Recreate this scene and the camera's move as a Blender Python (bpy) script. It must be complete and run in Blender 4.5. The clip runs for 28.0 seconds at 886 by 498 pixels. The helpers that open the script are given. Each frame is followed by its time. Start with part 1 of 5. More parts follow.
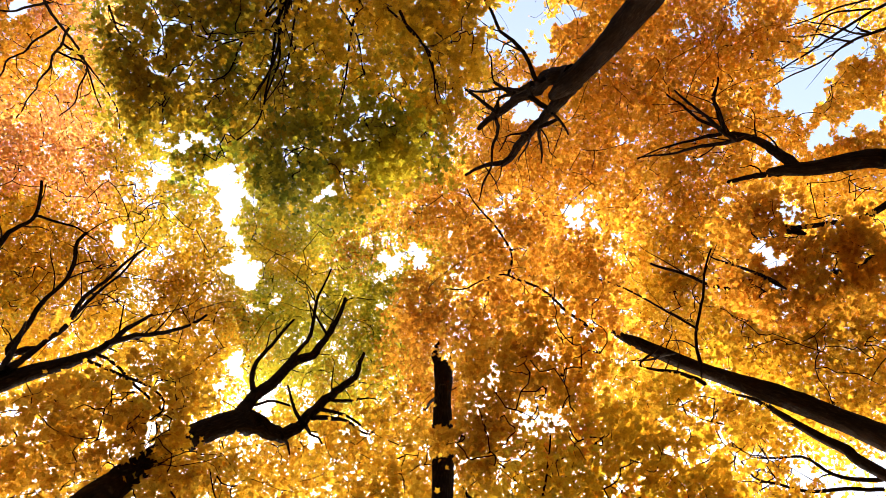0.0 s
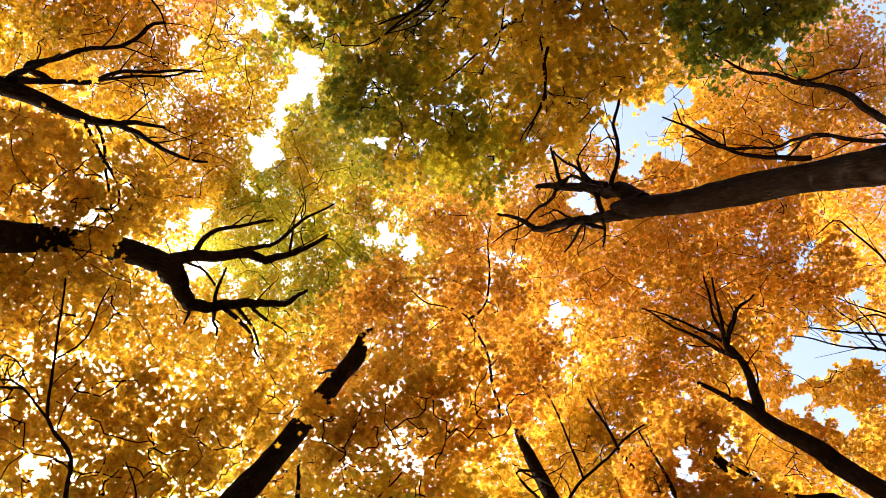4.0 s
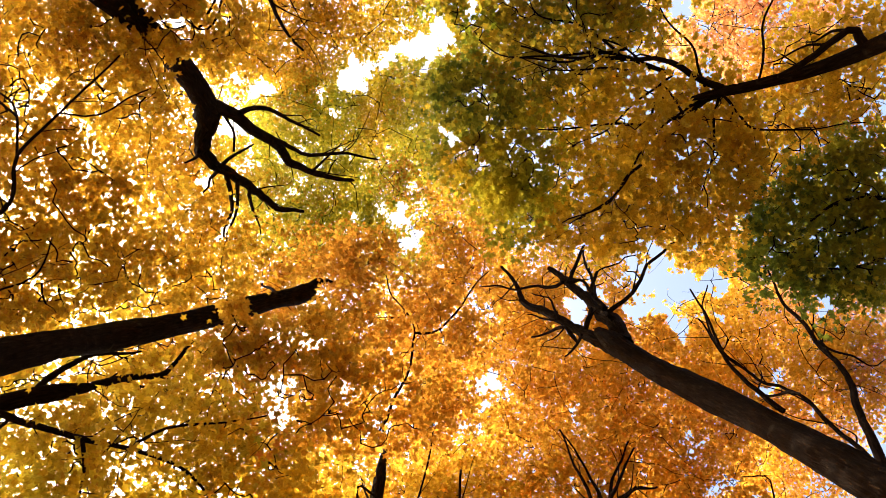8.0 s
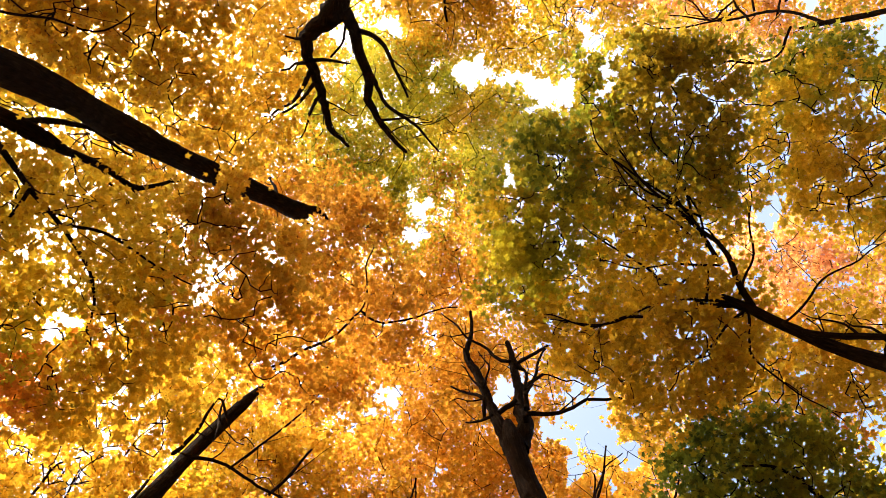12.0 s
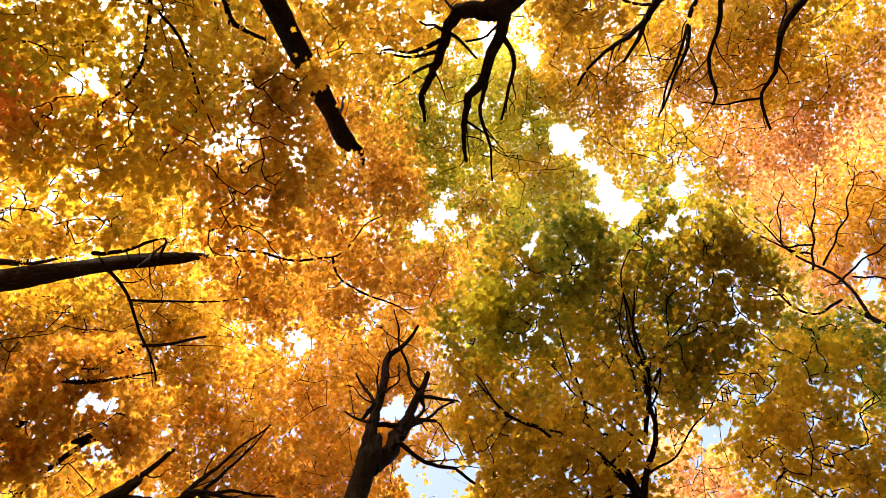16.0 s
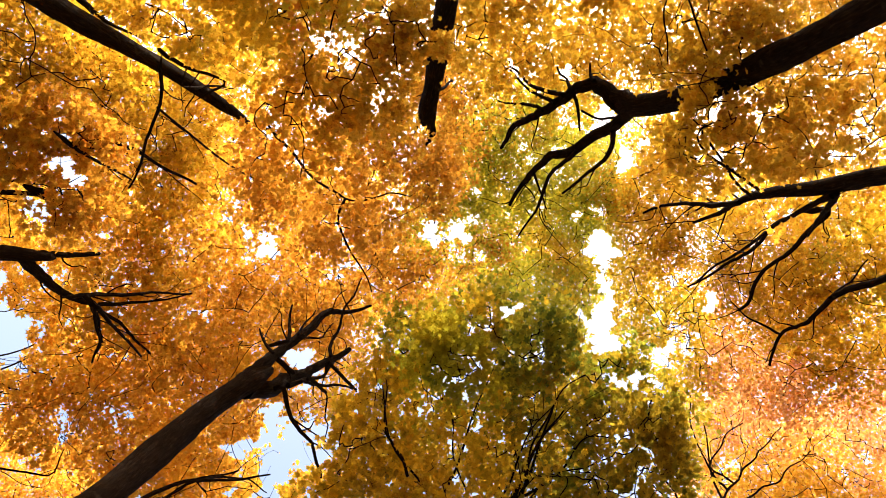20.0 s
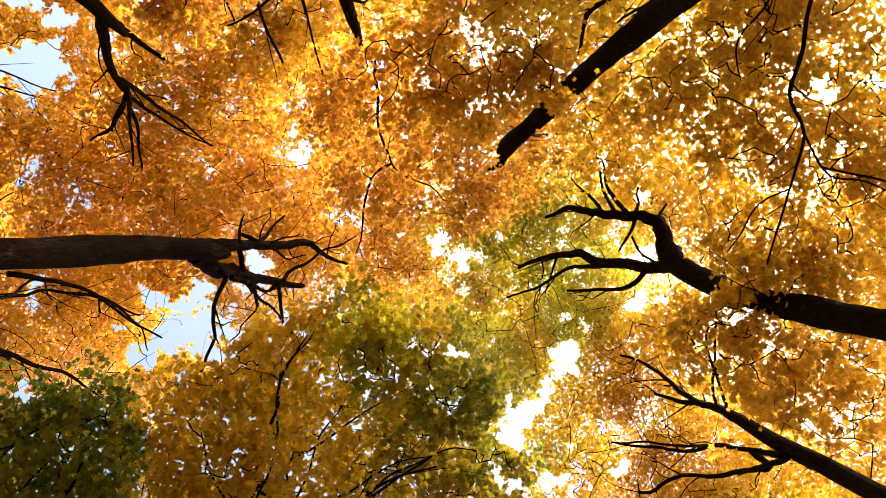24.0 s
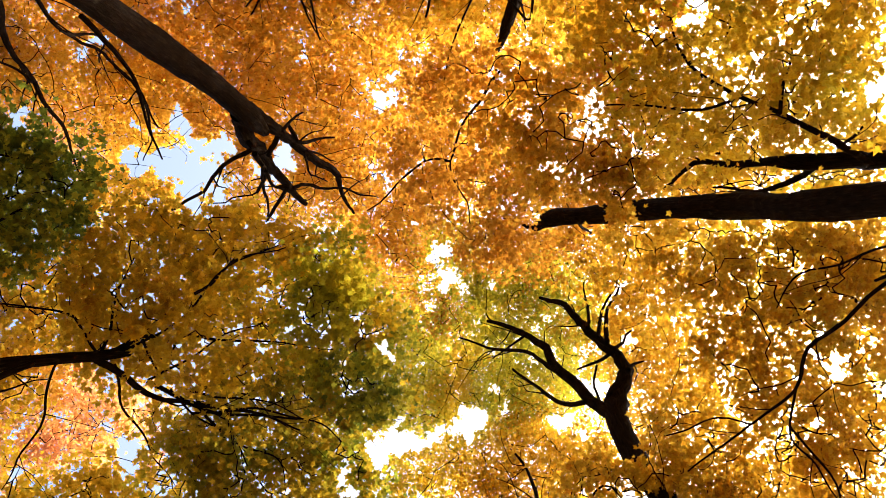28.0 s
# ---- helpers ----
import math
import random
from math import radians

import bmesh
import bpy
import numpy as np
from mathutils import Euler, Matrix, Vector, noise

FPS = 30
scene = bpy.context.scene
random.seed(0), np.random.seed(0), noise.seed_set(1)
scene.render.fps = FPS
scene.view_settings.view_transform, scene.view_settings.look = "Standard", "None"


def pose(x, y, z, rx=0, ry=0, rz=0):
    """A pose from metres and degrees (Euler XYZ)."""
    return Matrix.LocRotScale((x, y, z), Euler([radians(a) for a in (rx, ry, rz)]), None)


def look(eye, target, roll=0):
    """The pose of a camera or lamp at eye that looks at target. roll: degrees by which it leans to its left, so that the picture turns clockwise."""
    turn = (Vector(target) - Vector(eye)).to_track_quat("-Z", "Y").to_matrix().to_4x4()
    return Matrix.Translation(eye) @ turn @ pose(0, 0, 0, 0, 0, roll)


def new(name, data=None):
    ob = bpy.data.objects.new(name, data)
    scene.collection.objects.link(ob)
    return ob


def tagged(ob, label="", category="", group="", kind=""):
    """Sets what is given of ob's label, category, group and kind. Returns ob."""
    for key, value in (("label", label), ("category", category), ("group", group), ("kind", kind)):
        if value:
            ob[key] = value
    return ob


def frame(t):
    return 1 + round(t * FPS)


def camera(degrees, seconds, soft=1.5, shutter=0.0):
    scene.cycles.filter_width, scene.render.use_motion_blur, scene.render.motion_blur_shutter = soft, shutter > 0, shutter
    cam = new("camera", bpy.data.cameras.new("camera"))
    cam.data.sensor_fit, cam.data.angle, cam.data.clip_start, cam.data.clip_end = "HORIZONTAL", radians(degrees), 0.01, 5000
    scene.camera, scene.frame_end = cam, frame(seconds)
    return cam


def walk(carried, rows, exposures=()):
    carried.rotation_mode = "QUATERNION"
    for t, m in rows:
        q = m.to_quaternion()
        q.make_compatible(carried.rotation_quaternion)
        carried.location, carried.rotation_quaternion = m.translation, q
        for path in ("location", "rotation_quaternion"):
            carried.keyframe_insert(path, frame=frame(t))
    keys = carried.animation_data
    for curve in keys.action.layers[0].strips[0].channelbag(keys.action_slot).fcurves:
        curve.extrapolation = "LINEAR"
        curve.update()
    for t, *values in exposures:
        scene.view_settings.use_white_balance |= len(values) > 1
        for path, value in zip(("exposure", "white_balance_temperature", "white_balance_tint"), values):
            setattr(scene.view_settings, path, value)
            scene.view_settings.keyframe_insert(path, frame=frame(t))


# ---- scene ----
FOV = 82.0
cam = camera(FOV, 28.0, soft=0.9)

# the eye stands still at head height and turns slowly about the upright axis: seconds, then the three turns in degrees
PATH = [
    (0, 178.72, 2.42, 1.42),
    (1, 178.89, 2.38, -8.87),
    (2, 178.66, 2.31, -18.47),
    (3, 178.54, 2.21, -27.85),
    (4, 178.50, 2.06, -37.16),
    (5, 178.53, 1.89, -46.45),
    (6, 178.61, 1.72, -55.77),
    (7, 178.75, 1.56, -65.13),
    (8, 178.91, 1.43, -74.52),
    (9, 179.10, 1.35, -83.95),
    (10, 179.29, 1.30, -93.42),
    (11, 179.48, 1.30, -102.92),
    (12, 179.66, 1.34, -112.46),
    (13, 179.81, 1.40, -122.02),
    (14, 179.94, 1.49, -131.59),
    (15, 180.04, 1.60, -141.16),
    (16, 180.10, 1.70, -150.71),
    (17, 180.15, 1.80, -160.22),
    (18, 180.18, 1.88, -169.69),
    (19, 180.22, 1.94, -179.09),
    (20, 180.25, 2.00, -188.44),
    (21, 180.31, 2.04, -197.74),
    (22, 180.37, 2.09, -207.04),
    (23, 180.44, 2.16, -216.36),
    (24, 180.50, 2.23, -225.73),
    (25, 180.54, 2.32, -235.17),
    (26, 180.53, 2.40, -244.66),
    (27, 180.46, 2.46, -254.11),
    (28, 180.28, 2.51, -263.34),
]
walk(cam, [(t, pose(0, 0, 1.6, rx, ry, rz)) for t, rx, ry, rz in PATH], exposures=[(0, 2.17), (28, 2.17)])

# ---- sky and sun ----
SUN_X, SUN_Y, SUN_UP = -0.24, 0.95, 0.88
world = bpy.data.worlds.new("sky")
scene.world = world
world.use_nodes = True
wn = world.node_tree.nodes
sky = wn.new("ShaderNodeTexSky")
sky.sky_type = "NISHITA"
sky.sun_disc = False
sky.sun_elevation = math.atan2(SUN_UP, math.hypot(SUN_X, SUN_Y))
sky.sun_rotation = math.atan2(SUN_X, SUN_Y)
sky.air_density, sky.dust_density, sky.ozone_density = 1.0, 10.0, 0.0
wn["Background"].inputs["Strength"].default_value = 0.15
world.node_tree.links.new(sky.outputs["Color"], wn["Background"].inputs["Color"])
sun = new("sun", bpy.data.lights.new("sun", "SUN"))
sun.data.energy, sun.data.angle, sun.data.color = 2.0, radians(0.5), (1.0, 0.93, 0.82)
sun.matrix_world = look((SUN_X * 60, SUN_Y * 60, SUN_UP * 60), (0, 0, 0))


# ---- materials ----
def material(name):
    m = bpy.data.materials.new(name)
    m.use_nodes = True
    m.node_tree.nodes.clear()
    return m, m.node_tree.nodes, m.node_tree.links


def ramp_of(nodes, stops):
    r = nodes.new("ShaderNodeValToRGB")
    e = r.color_ramp.elements
    while len(e) < len(stops):
        e.new(0.5)
    for k, (at, col) in enumerate(stops):
        e[k].position, e[k].color = at, (*col, 1)
    return r


def leaf_material(name, main, light, deep, turn, share):
    """A thin leaf that lets light through: main colour, lighter and deeper leaves, and a turning colour in patches."""
    m, n, l = material(name)
    geo, tex = n.new("ShaderNodeNewGeometry"), n.new("ShaderNodeTexCoord")
    main, light, deep, turn = [(min(0.80, c[0] * 1.18), min(0.64, c[1] * 1.27), c[2] * 1.3) for c in (main, light, deep, turn)]
    dim = (deep[0] * 0.68, deep[1] * 0.78, deep[2])
    light = tuple(0.35 * a + 0.65 * b for a, b in zip(main, light))
    each = ramp_of(n, [(0.06, dim), (0.24, deep), (0.48, main), (0.66, main), (0.88, light)])
    tuft = n.new("ShaderNodeTexNoise")
    tuft.inputs["Scale"].default_value, tuft.inputs["Detail"].default_value = 1.7, 2
    l.new(tex.outputs["Object"], tuft.inputs["Vector"])
    wide = n.new("ShaderNodeMapRange")
    wide.inputs["From Min"].default_value, wide.inputs["From Max"].default_value = 0.32, 0.68
    l.new(tuft.outputs["Fac"], wide.inputs["Value"])
    blend = n.new("ShaderNodeMix")
    blend.inputs["Factor"].default_value = 0.42
    l.new(geo.outputs["Random Per Island"], blend.inputs["A"])
    l.new(wide.outputs["Result"], blend.inputs["B"])
    l.new(blend.outputs["Result"], each.inputs["Fac"])
    patch = n.new("ShaderNodeTexNoise")
    patch.inputs["Scale"].default_value, patch.inputs["Detail"].default_value = 0.55, 3
    l.new(tex.outputs["Object"], patch.inputs["Vector"])
    where = n.new("ShaderNodeMapRange")
    where.inputs["From Min"].default_value, where.inputs["From Max"].default_value = 0.62 - share, 0.74 - share
    l.new(patch.outputs["Fac"], where.inputs["Value"])
    mix = n.new("ShaderNodeMix")
    mix.data_type = "RGBA"
    l.new(where.outputs["Result"], mix.inputs["Factor"])
    l.new(each.outputs["Color"], mix.inputs["A"])
    mix.inputs["B"].default_value = (*turn, 1)
    spot = n.new("ShaderNodeTexNoise")
    spot.inputs["Scale"].default_value, spot.inputs["Detail"].default_value = 30, 2
    l.new(tex.outputs["Object"], spot.inputs["Vector"])
    spots = ramp_of(n, [(0.3, (0.62, 0.55, 0.5)), (0.48, (1, 1, 1))])
    l.new(spot.outputs["Fac"], spots.inputs["Fac"])
    worn = n.new("ShaderNodeMix")
    worn.data_type, worn.blend_type = "RGBA", "MULTIPLY"
    worn.inputs["Factor"].default_value = 0.8
    l.new(mix.outputs["Result"], worn.inputs["A"])
    l.new(spots.outputs["Color"], worn.inputs["B"])
    face, thin, both = n.new("ShaderNodeBsdfPrincipled"), n.new("ShaderNodeBsdfTranslucent"), n.new("ShaderNodeMixShader")
    face.inputs["Roughness"].default_value = 0.55
    face.inputs["Specular IOR Level"].default_value = 0.12
    l.new(worn.outputs["Result"], face.inputs["Base Color"])
    l.new(worn.outputs["Result"], thin.inputs["Color"])
    both.inputs["Fac"].default_value = 0.76
    l.new(face.outputs["BSDF"], both.inputs[1])
    l.new(thin.outputs["BSDF"], both.inputs[2])
    l.new(both.outputs["Shader"], n.new("ShaderNodeOutputMaterial").inputs["Surface"])
    return m


LEAF = {
    "leaf_orange": leaf_material("leaf_orange", (0.522, 0.255, 0.0215), (0.580, 0.348, 0.0390), (0.444, 0.174, 0.0137), (0.541, 0.304, 0.0254), 0.08),
    # leaf_orange made deeper: the dimmer light near the zenith is put into the colour
    "leaf_copper": leaf_material("leaf_copper", (0.462, 0.214, 0.0190), (0.530, 0.290, 0.0320), (0.390, 0.150, 0.0125), (0.490, 0.255, 0.0220), 0.08),
    "leaf_amber": leaf_material("leaf_amber", (0.530, 0.298, 0.0234), (0.587, 0.384, 0.0432), (0.474, 0.213, 0.0162), (0.521, 0.245, 0.0180), 0.06),
    "leaf_gold": leaf_material("leaf_gold", (0.462, 0.258, 0.0150), (0.513, 0.343, 0.0300), (0.411, 0.185, 0.0105), (0.377, 0.281, 0.0180), 0.04),
    "leaf_yellow": leaf_material("leaf_yellow", (0.515, 0.333, 0.0180), (0.570, 0.431, 0.0420), (0.442, 0.236, 0.0120), (0.368, 0.339, 0.0210), 0.05),
    "leaf_lime": leaf_material("leaf_lime", (0.370, 0.300, 0.0190), (0.460, 0.380, 0.0310), (0.260, 0.245, 0.0160), (0.430, 0.260, 0.0160), 0.09),
    # yellow-green leaves, brighter than leaf_lime: a lit patch put into the colour
    "leaf_lemon": leaf_material("leaf_lemon", (0.440, 0.390, 0.0216), (0.520, 0.460, 0.0360), (0.350, 0.330, 0.0180), (0.480, 0.340, 0.0180), 0.05),
    "leaf_olive": leaf_material("leaf_olive", (0.557, 0.353, 0.0169), (0.717, 0.485, 0.0257), (0.371, 0.287, 0.0158), (0.293, 0.323, 0.0178), 0.05),
    "leaf_bronze": leaf_material("leaf_bronze", (0.360, 0.235, 0.0150), (0.500, 0.330, 0.0200), (0.225, 0.175, 0.0130), (0.215, 0.225, 0.0140), 0.06),
    "leaf_green": leaf_material("leaf_green", (0.295, 0.262, 0.0200), (0.420, 0.345, 0.0260), (0.150, 0.165, 0.0170), (0.440, 0.300, 0.0200), 0.05),
    "leaf_moss": leaf_material("leaf_moss", (0.597, 0.367, 0.0198), (0.684, 0.495, 0.0356), (0.464, 0.286, 0.0158), (0.376, 0.345, 0.0198), 0.05),
    "leaf_dark": leaf_material("leaf_dark", (0.140, 0.155, 0.0150), (0.250, 0.235, 0.0210), (0.080, 0.105, 0.0125), (0.240, 0.200, 0.0160), 0.03),
    "leaf_mixed": leaf_material("leaf_mixed", (0.520, 0.300, 0.0165), (0.600, 0.460, 0.0390), (0.430, 0.251, 0.0135), (0.552, 0.200, 0.0240), 0.07),
    "leaf_peach": leaf_material("leaf_peach", (0.561, 0.283, 0.0683), (0.598, 0.399, 0.1365), (0.522, 0.194, 0.0429), (0.561, 0.221, 0.0878), 0.10),
}


def bark_material():
    m, n, l = material("shaded_furrowed_bark")
    uv = n.new("ShaderNodeUVMap")
    uv.uv_map = "grain"
    stretch = n.new("ShaderNodeMapping")
    stretch.inputs["Scale"].default_value = (26, 5, 1)
    l.new(uv.outputs["UV"], stretch.inputs["Vector"])
    ridge = n.new("ShaderNodeTexNoise")
    ridge.inputs["Scale"].default_value, ridge.inputs["Detail"].default_value = 1.0, 6
    ridge.inputs["Roughness"].default_value = 0.65
    l.new(stretch.outputs["Vector"], ridge.inputs["Vector"])
    # far darker than real bark: the shade on the trunks is put into the colour
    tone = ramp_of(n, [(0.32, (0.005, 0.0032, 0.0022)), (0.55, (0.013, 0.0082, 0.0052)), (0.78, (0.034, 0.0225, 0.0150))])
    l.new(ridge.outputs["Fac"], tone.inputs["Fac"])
    tex = n.new("ShaderNodeTexCoord")
    lichen = n.new("ShaderNodeTexNoise")
    lichen.inputs["Scale"].default_value, lichen.inputs["Detail"].default_value = 5, 5
    l.new(tex.outputs["Object"], lichen.inputs["Vector"])
    pale = n.new("ShaderNodeMapRange")
    pale.inputs["From Min"].default_value, pale.inputs["From Max"].default_value = 0.64, 0.78
    l.new(lichen.outputs["Fac"], pale.inputs["Value"])
    mix = n.new("ShaderNodeMix")
    mix.data_type = "RGBA"
    l.new(pale.outputs["Result"], mix.inputs["Factor"])
    l.new(tone.outputs["Color"], mix.inputs["A"])
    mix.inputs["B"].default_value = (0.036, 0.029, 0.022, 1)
    bump = n.new("ShaderNodeBump")
    bump.inputs["Strength"].default_value, bump.inputs["Distance"].default_value = 0.9, 0.03
    l.new(ridge.outputs["Fac"], bump.inputs["Height"])
    face = n.new("ShaderNodeBsdfPrincipled")
    face.inputs["Roughness"].default_value = 0.9
    face.inputs["Specular IOR Level"].default_value = 0.02
    l.new(mix.outputs["Result"], face.inputs["Base Color"])
    l.new(bump.outputs["Normal"], face.inputs["Normal"])
    l.new(face.outputs["BSDF"], n.new("ShaderNodeOutputMaterial").inputs["Surface"])
    return m


def litter_material():
    m, n, l = material("leaf_litter")
    tex = n.new("ShaderNodeTexCoord")
    cells = n.new("ShaderNodeTexVoronoi")
    cells.inputs["Scale"].default_value = 9
    l.new(tex.outputs["Object"], cells.inputs["Vector"])
    tone = ramp_of(n, [(0.0, (0.04, 0.025, 0.012)), (0.4, (0.11, 0.055, 0.015)), (0.7, (0.18, 0.09, 0.02)), (1.0, (0.24, 0.15, 0.04))])
    l.new(cells.outputs["Color"], tone.inputs["Fac"])
    patch = n.new("ShaderNodeTexNoise")
    patch.inputs["Scale"].default_value, patch.inputs["Detail"].default_value = 0.4, 4
    l.new(tex.outputs["Object"], patch.inputs["Vector"])
    shade = ramp_of(n, [(0.35, (0.6, 0.5, 0.4)), (0.6, (1, 1, 1))])
    l.new(patch.outputs["Fac"], shade.inputs["Fac"])
    mix = n.new("ShaderNodeMix")
    mix.data_type, mix.blend_type = "RGBA", "MULTIPLY"
    mix.inputs["Factor"].default_value = 1
    l.new(tone.outputs["Color"], mix.inputs["A"])
    l.new(shade.outputs["Color"], mix.inputs["B"])
    bump = n.new("ShaderNodeBump")
    bump.inputs["Strength"].default_value, bump.inputs["Distance"].default_value = 0.7, 0.03
    l.new(cells.outputs["Distance"], bump.inputs["Height"])
    face = n.new("ShaderNodeBsdfPrincipled")
    face.inputs["Roughness"].default_value = 0.85
    l.new(mix.outputs["Result"], face.inputs["Base Color"])
    l.new(bump.outputs["Normal"], face.inputs["Normal"])
    l.new(face.outputs["BSDF"], n.new("ShaderNodeOutputMaterial").inputs["Surface"])
    return m


BARK, LITTER = bark_material(), litter_material()


# ---- ground ----
def forest_floor():
    steps = np.concatenate([-np.geomspace(400, 14, 14), np.linspace(-13, 13, 53), np.geomspace(14, 400, 14)])
    k = len(steps)
    gx, gy = np.meshgrid(steps, steps)
    far = np.hypot(gx, gy)
    rise = 0.05 * np.sin(gx * 0.9 + 1) * np.cos(gy * 0.7) + 0.6 * np.clip((far - 20) / 80, 0, 1) * np.sin(gx * 0.03) * np.cos(gy * 0.04 + 1)
    verts = np.stack([gx, gy, rise - 0.06], -1).reshape(-1, 3)
    faces = [(j * k + i, j * k + i + 1, (j + 1) * k + i + 1, (j + 1) * k + i) for j in range(k - 1) for i in range(k - 1)]
    me = bpy.data.meshes.new("ground")
    me.from_pydata(verts.tolist(), [], faces)
    me.materials.append(LITTER)
    tagged(new("ground", me), "woodland floor covered with fallen orange and brown leaves", "ground", kind="structure")


forest_floor()

# ---- gaps between the crowns: shafts widening from the camera's eye, placed to fit its view, by their lean in x and y and their half width for every metre of height ----
OPENINGS = []


def opening(lean_x, lean_y, wide):
    OPENINGS.append((lean_x, lean_y, wide))


opening(0.857, -0.370, 0.061)
opening(0.757, -0.268, 0.055)
opening(0.803, -0.307, 0.053)
opening(0.205, -0.252, 0.044)
opening(0.915, -0.216, 0.044)
opening(0.202, -0.407, 0.042)
opening(0.226, -0.473, 0.040)
opening(0.304, -0.432, 0.040)
opening(-0.368, -0.063, 0.038)
opening(0.239, -0.531, 0.035)
opening(0.439, 0.619, 0.035)
opening(-0.373, -0.116, 0.034)
opening(-0.352, 0.058, 0.033)
opening(0.693, 0.049, 0.033)
opening(0.776, -0.438, 0.033)
opening(0.219, -0.448, 0.033)
opening(-0.367, 0.238, 0.031)
opening(0.813, -0.187, 0.031)
opening(0.219, 0.954, 0.031)
opening(0.868, -0.200, 0.031)
opening(0.246, -0.351, 0.029)
opening(0.764, 0.500, 0.029)
opening(-0.737, -0.453, 0.029)
opening(-0.331, 0.808, 0.029)
opening(-0.331, 0.053, 0.029)
opening(0.167, 0.980, 0.029)
opening(-0.302, -0.598, 0.029)
opening(0.394, 0.610, 0.029)
opening(0.157, -0.374, 0.028)
opening(-0.359, -0.015, 0.027)
opening(-0.454, -0.188, 0.027)
opening(-0.182, -0.092, 0.027)
opening(-0.342, -0.597, 0.027)
opening(-0.349, -0.871, 0.027)
opening(0.247, -0.395, 0.027)
opening(-0.322, -0.608, 0.027)
opening(0.719, 0.068, 0.027)
opening(-0.344, -0.090, 0.024)
opening(-0.224, 0.387, 0.024)
opening(-0.732, -0.512, 0.024)
opening(-0.581, -0.017, 0.024)
opening(0.345, -0.730, 0.024)
opening(-0.063, 0.043, 0.022)
opening(-0.007, 0.033, 0.022)
opening(0.297, -0.044, 0.022)
opening(-0.400, 0.276, 0.022)
opening(0.396, 0.574, 0.022)
opening(0.151, -0.422, 0.022)
opening(0.238, -0.508, 0.020)
opening(0.169, -0.441, 0.020)
opening(-0.312, 0.303, 0.020)
opening(0.324, -0.724, 0.020)
opening(0.239, -0.370, 0.020)
opening(-0.308, 0.323, 0.020)
opening(0.471, -0.561, 0.020)
opening(-0.751, -0.495, 0.020)
opening(-0.490, -0.138, 0.020)
opening(-0.349, 0.031, 0.019)
opening(-0.491, -0.194, 0.019)
opening(-0.398, -0.134, 0.018)
opening(0.307, -0.519, 0.018)
opening(-0.339, -0.813, 0.018)
opening(-0.435, 0.756, 0.018)
opening(-0.418, -0.201, 0.017)
opening(-0.509, -0.117, 0.017)
opening(0.347, -0.015, 0.016)
opening(-0.564, -0.085, 0.013)
opening(-0.601, -0.131, 0.013)
opening(-0.474, -0.059, 0.011)


# ---- trees ----
rng = np.random.default_rng(7)
LEAF_X = np.array([0, 0.36, 0.23, 0.56, 0.19, 0, -0.19, -0.56, -0.23, -0.36])
LEAF_Y = np.array([0, 0.06, 0.26, 0.55, 0.56, 1.0, 0.56, 0.55, 0.26, 0.06])
LEAF_Z = np.array([0, -0.05, 0.02, -0.10, 0.03, -0.12, 0.03, -0.10, 0.02, -0.05])
LEAF_TRIS = np.array([(0, k, k + 1) for k in range(1, 9)])
FULL = (LEAF_X, LEAF_Y, LEAF_Z, LEAF_TRIS)
HIGH = (np.array([0, 0.52, 0.19, 0, -0.19, -0.52]), np.array([0, 0.36, 0.52, 1.0, 0.52, 0.36]), np.array([0, -0.10, 0.03, -0.12, 0.03, -0.10]), LEAF_TRIS[:4])


def mesh_of(name, verts, tris, mat, uv=None, smooth=False):
    """A mesh out of arrays of points and triangles."""
    me = bpy.data.meshes.new(name)
    me.vertices.add(len(verts))
    me.vertices.foreach_set("co", np.asarray(verts, np.float32).ravel())
    me.loops.add(tris.size)
    me.loops.foreach_set("vertex_index", tris.astype(np.int32).ravel())
    me.polygons.add(len(tris))
    me.polygons.foreach_set("loop_start", np.arange(0, tris.size, 3, dtype=np.int32))
    if uv is not None:
        me.uv_layers.new(name="grain").data.foreach_set("uv", uv[tris.ravel()].astype(np.float32).ravel())
    if smooth:
        me.polygons.foreach_set("use_smooth", np.ones(len(tris), bool))
    me.materials.append(mat)
    me.update(calc_edges=True)
    me.validate()
    return me


def smooth_line(points, step):
    """Points (x, y, z, radius) on a gliding line through those given."""
    p = np.array(points, float)
    p = np.vstack([2 * p[0] - p[1], p, 2 * p[-1] - p[-2]])
    out = []
    for k in range(1, len(p) - 2):
        a, b, c, d = p[k - 1 : k + 3]
        count = max(2, int(np.linalg.norm(c[:3] - b[:3]) / step))
        for s in np.arange(count) / count:
            out.append(0.5 * (2 * b + (c - a) * s + (2 * a - 5 * b + 4 * c - d) * s**2 + (3 * b - a - 3 * c + d) * s**3))
    out.append(p[-2])
    out = np.array(out)
    out[:, 3] = np.maximum(out[:, 3], 0.003)
    return out


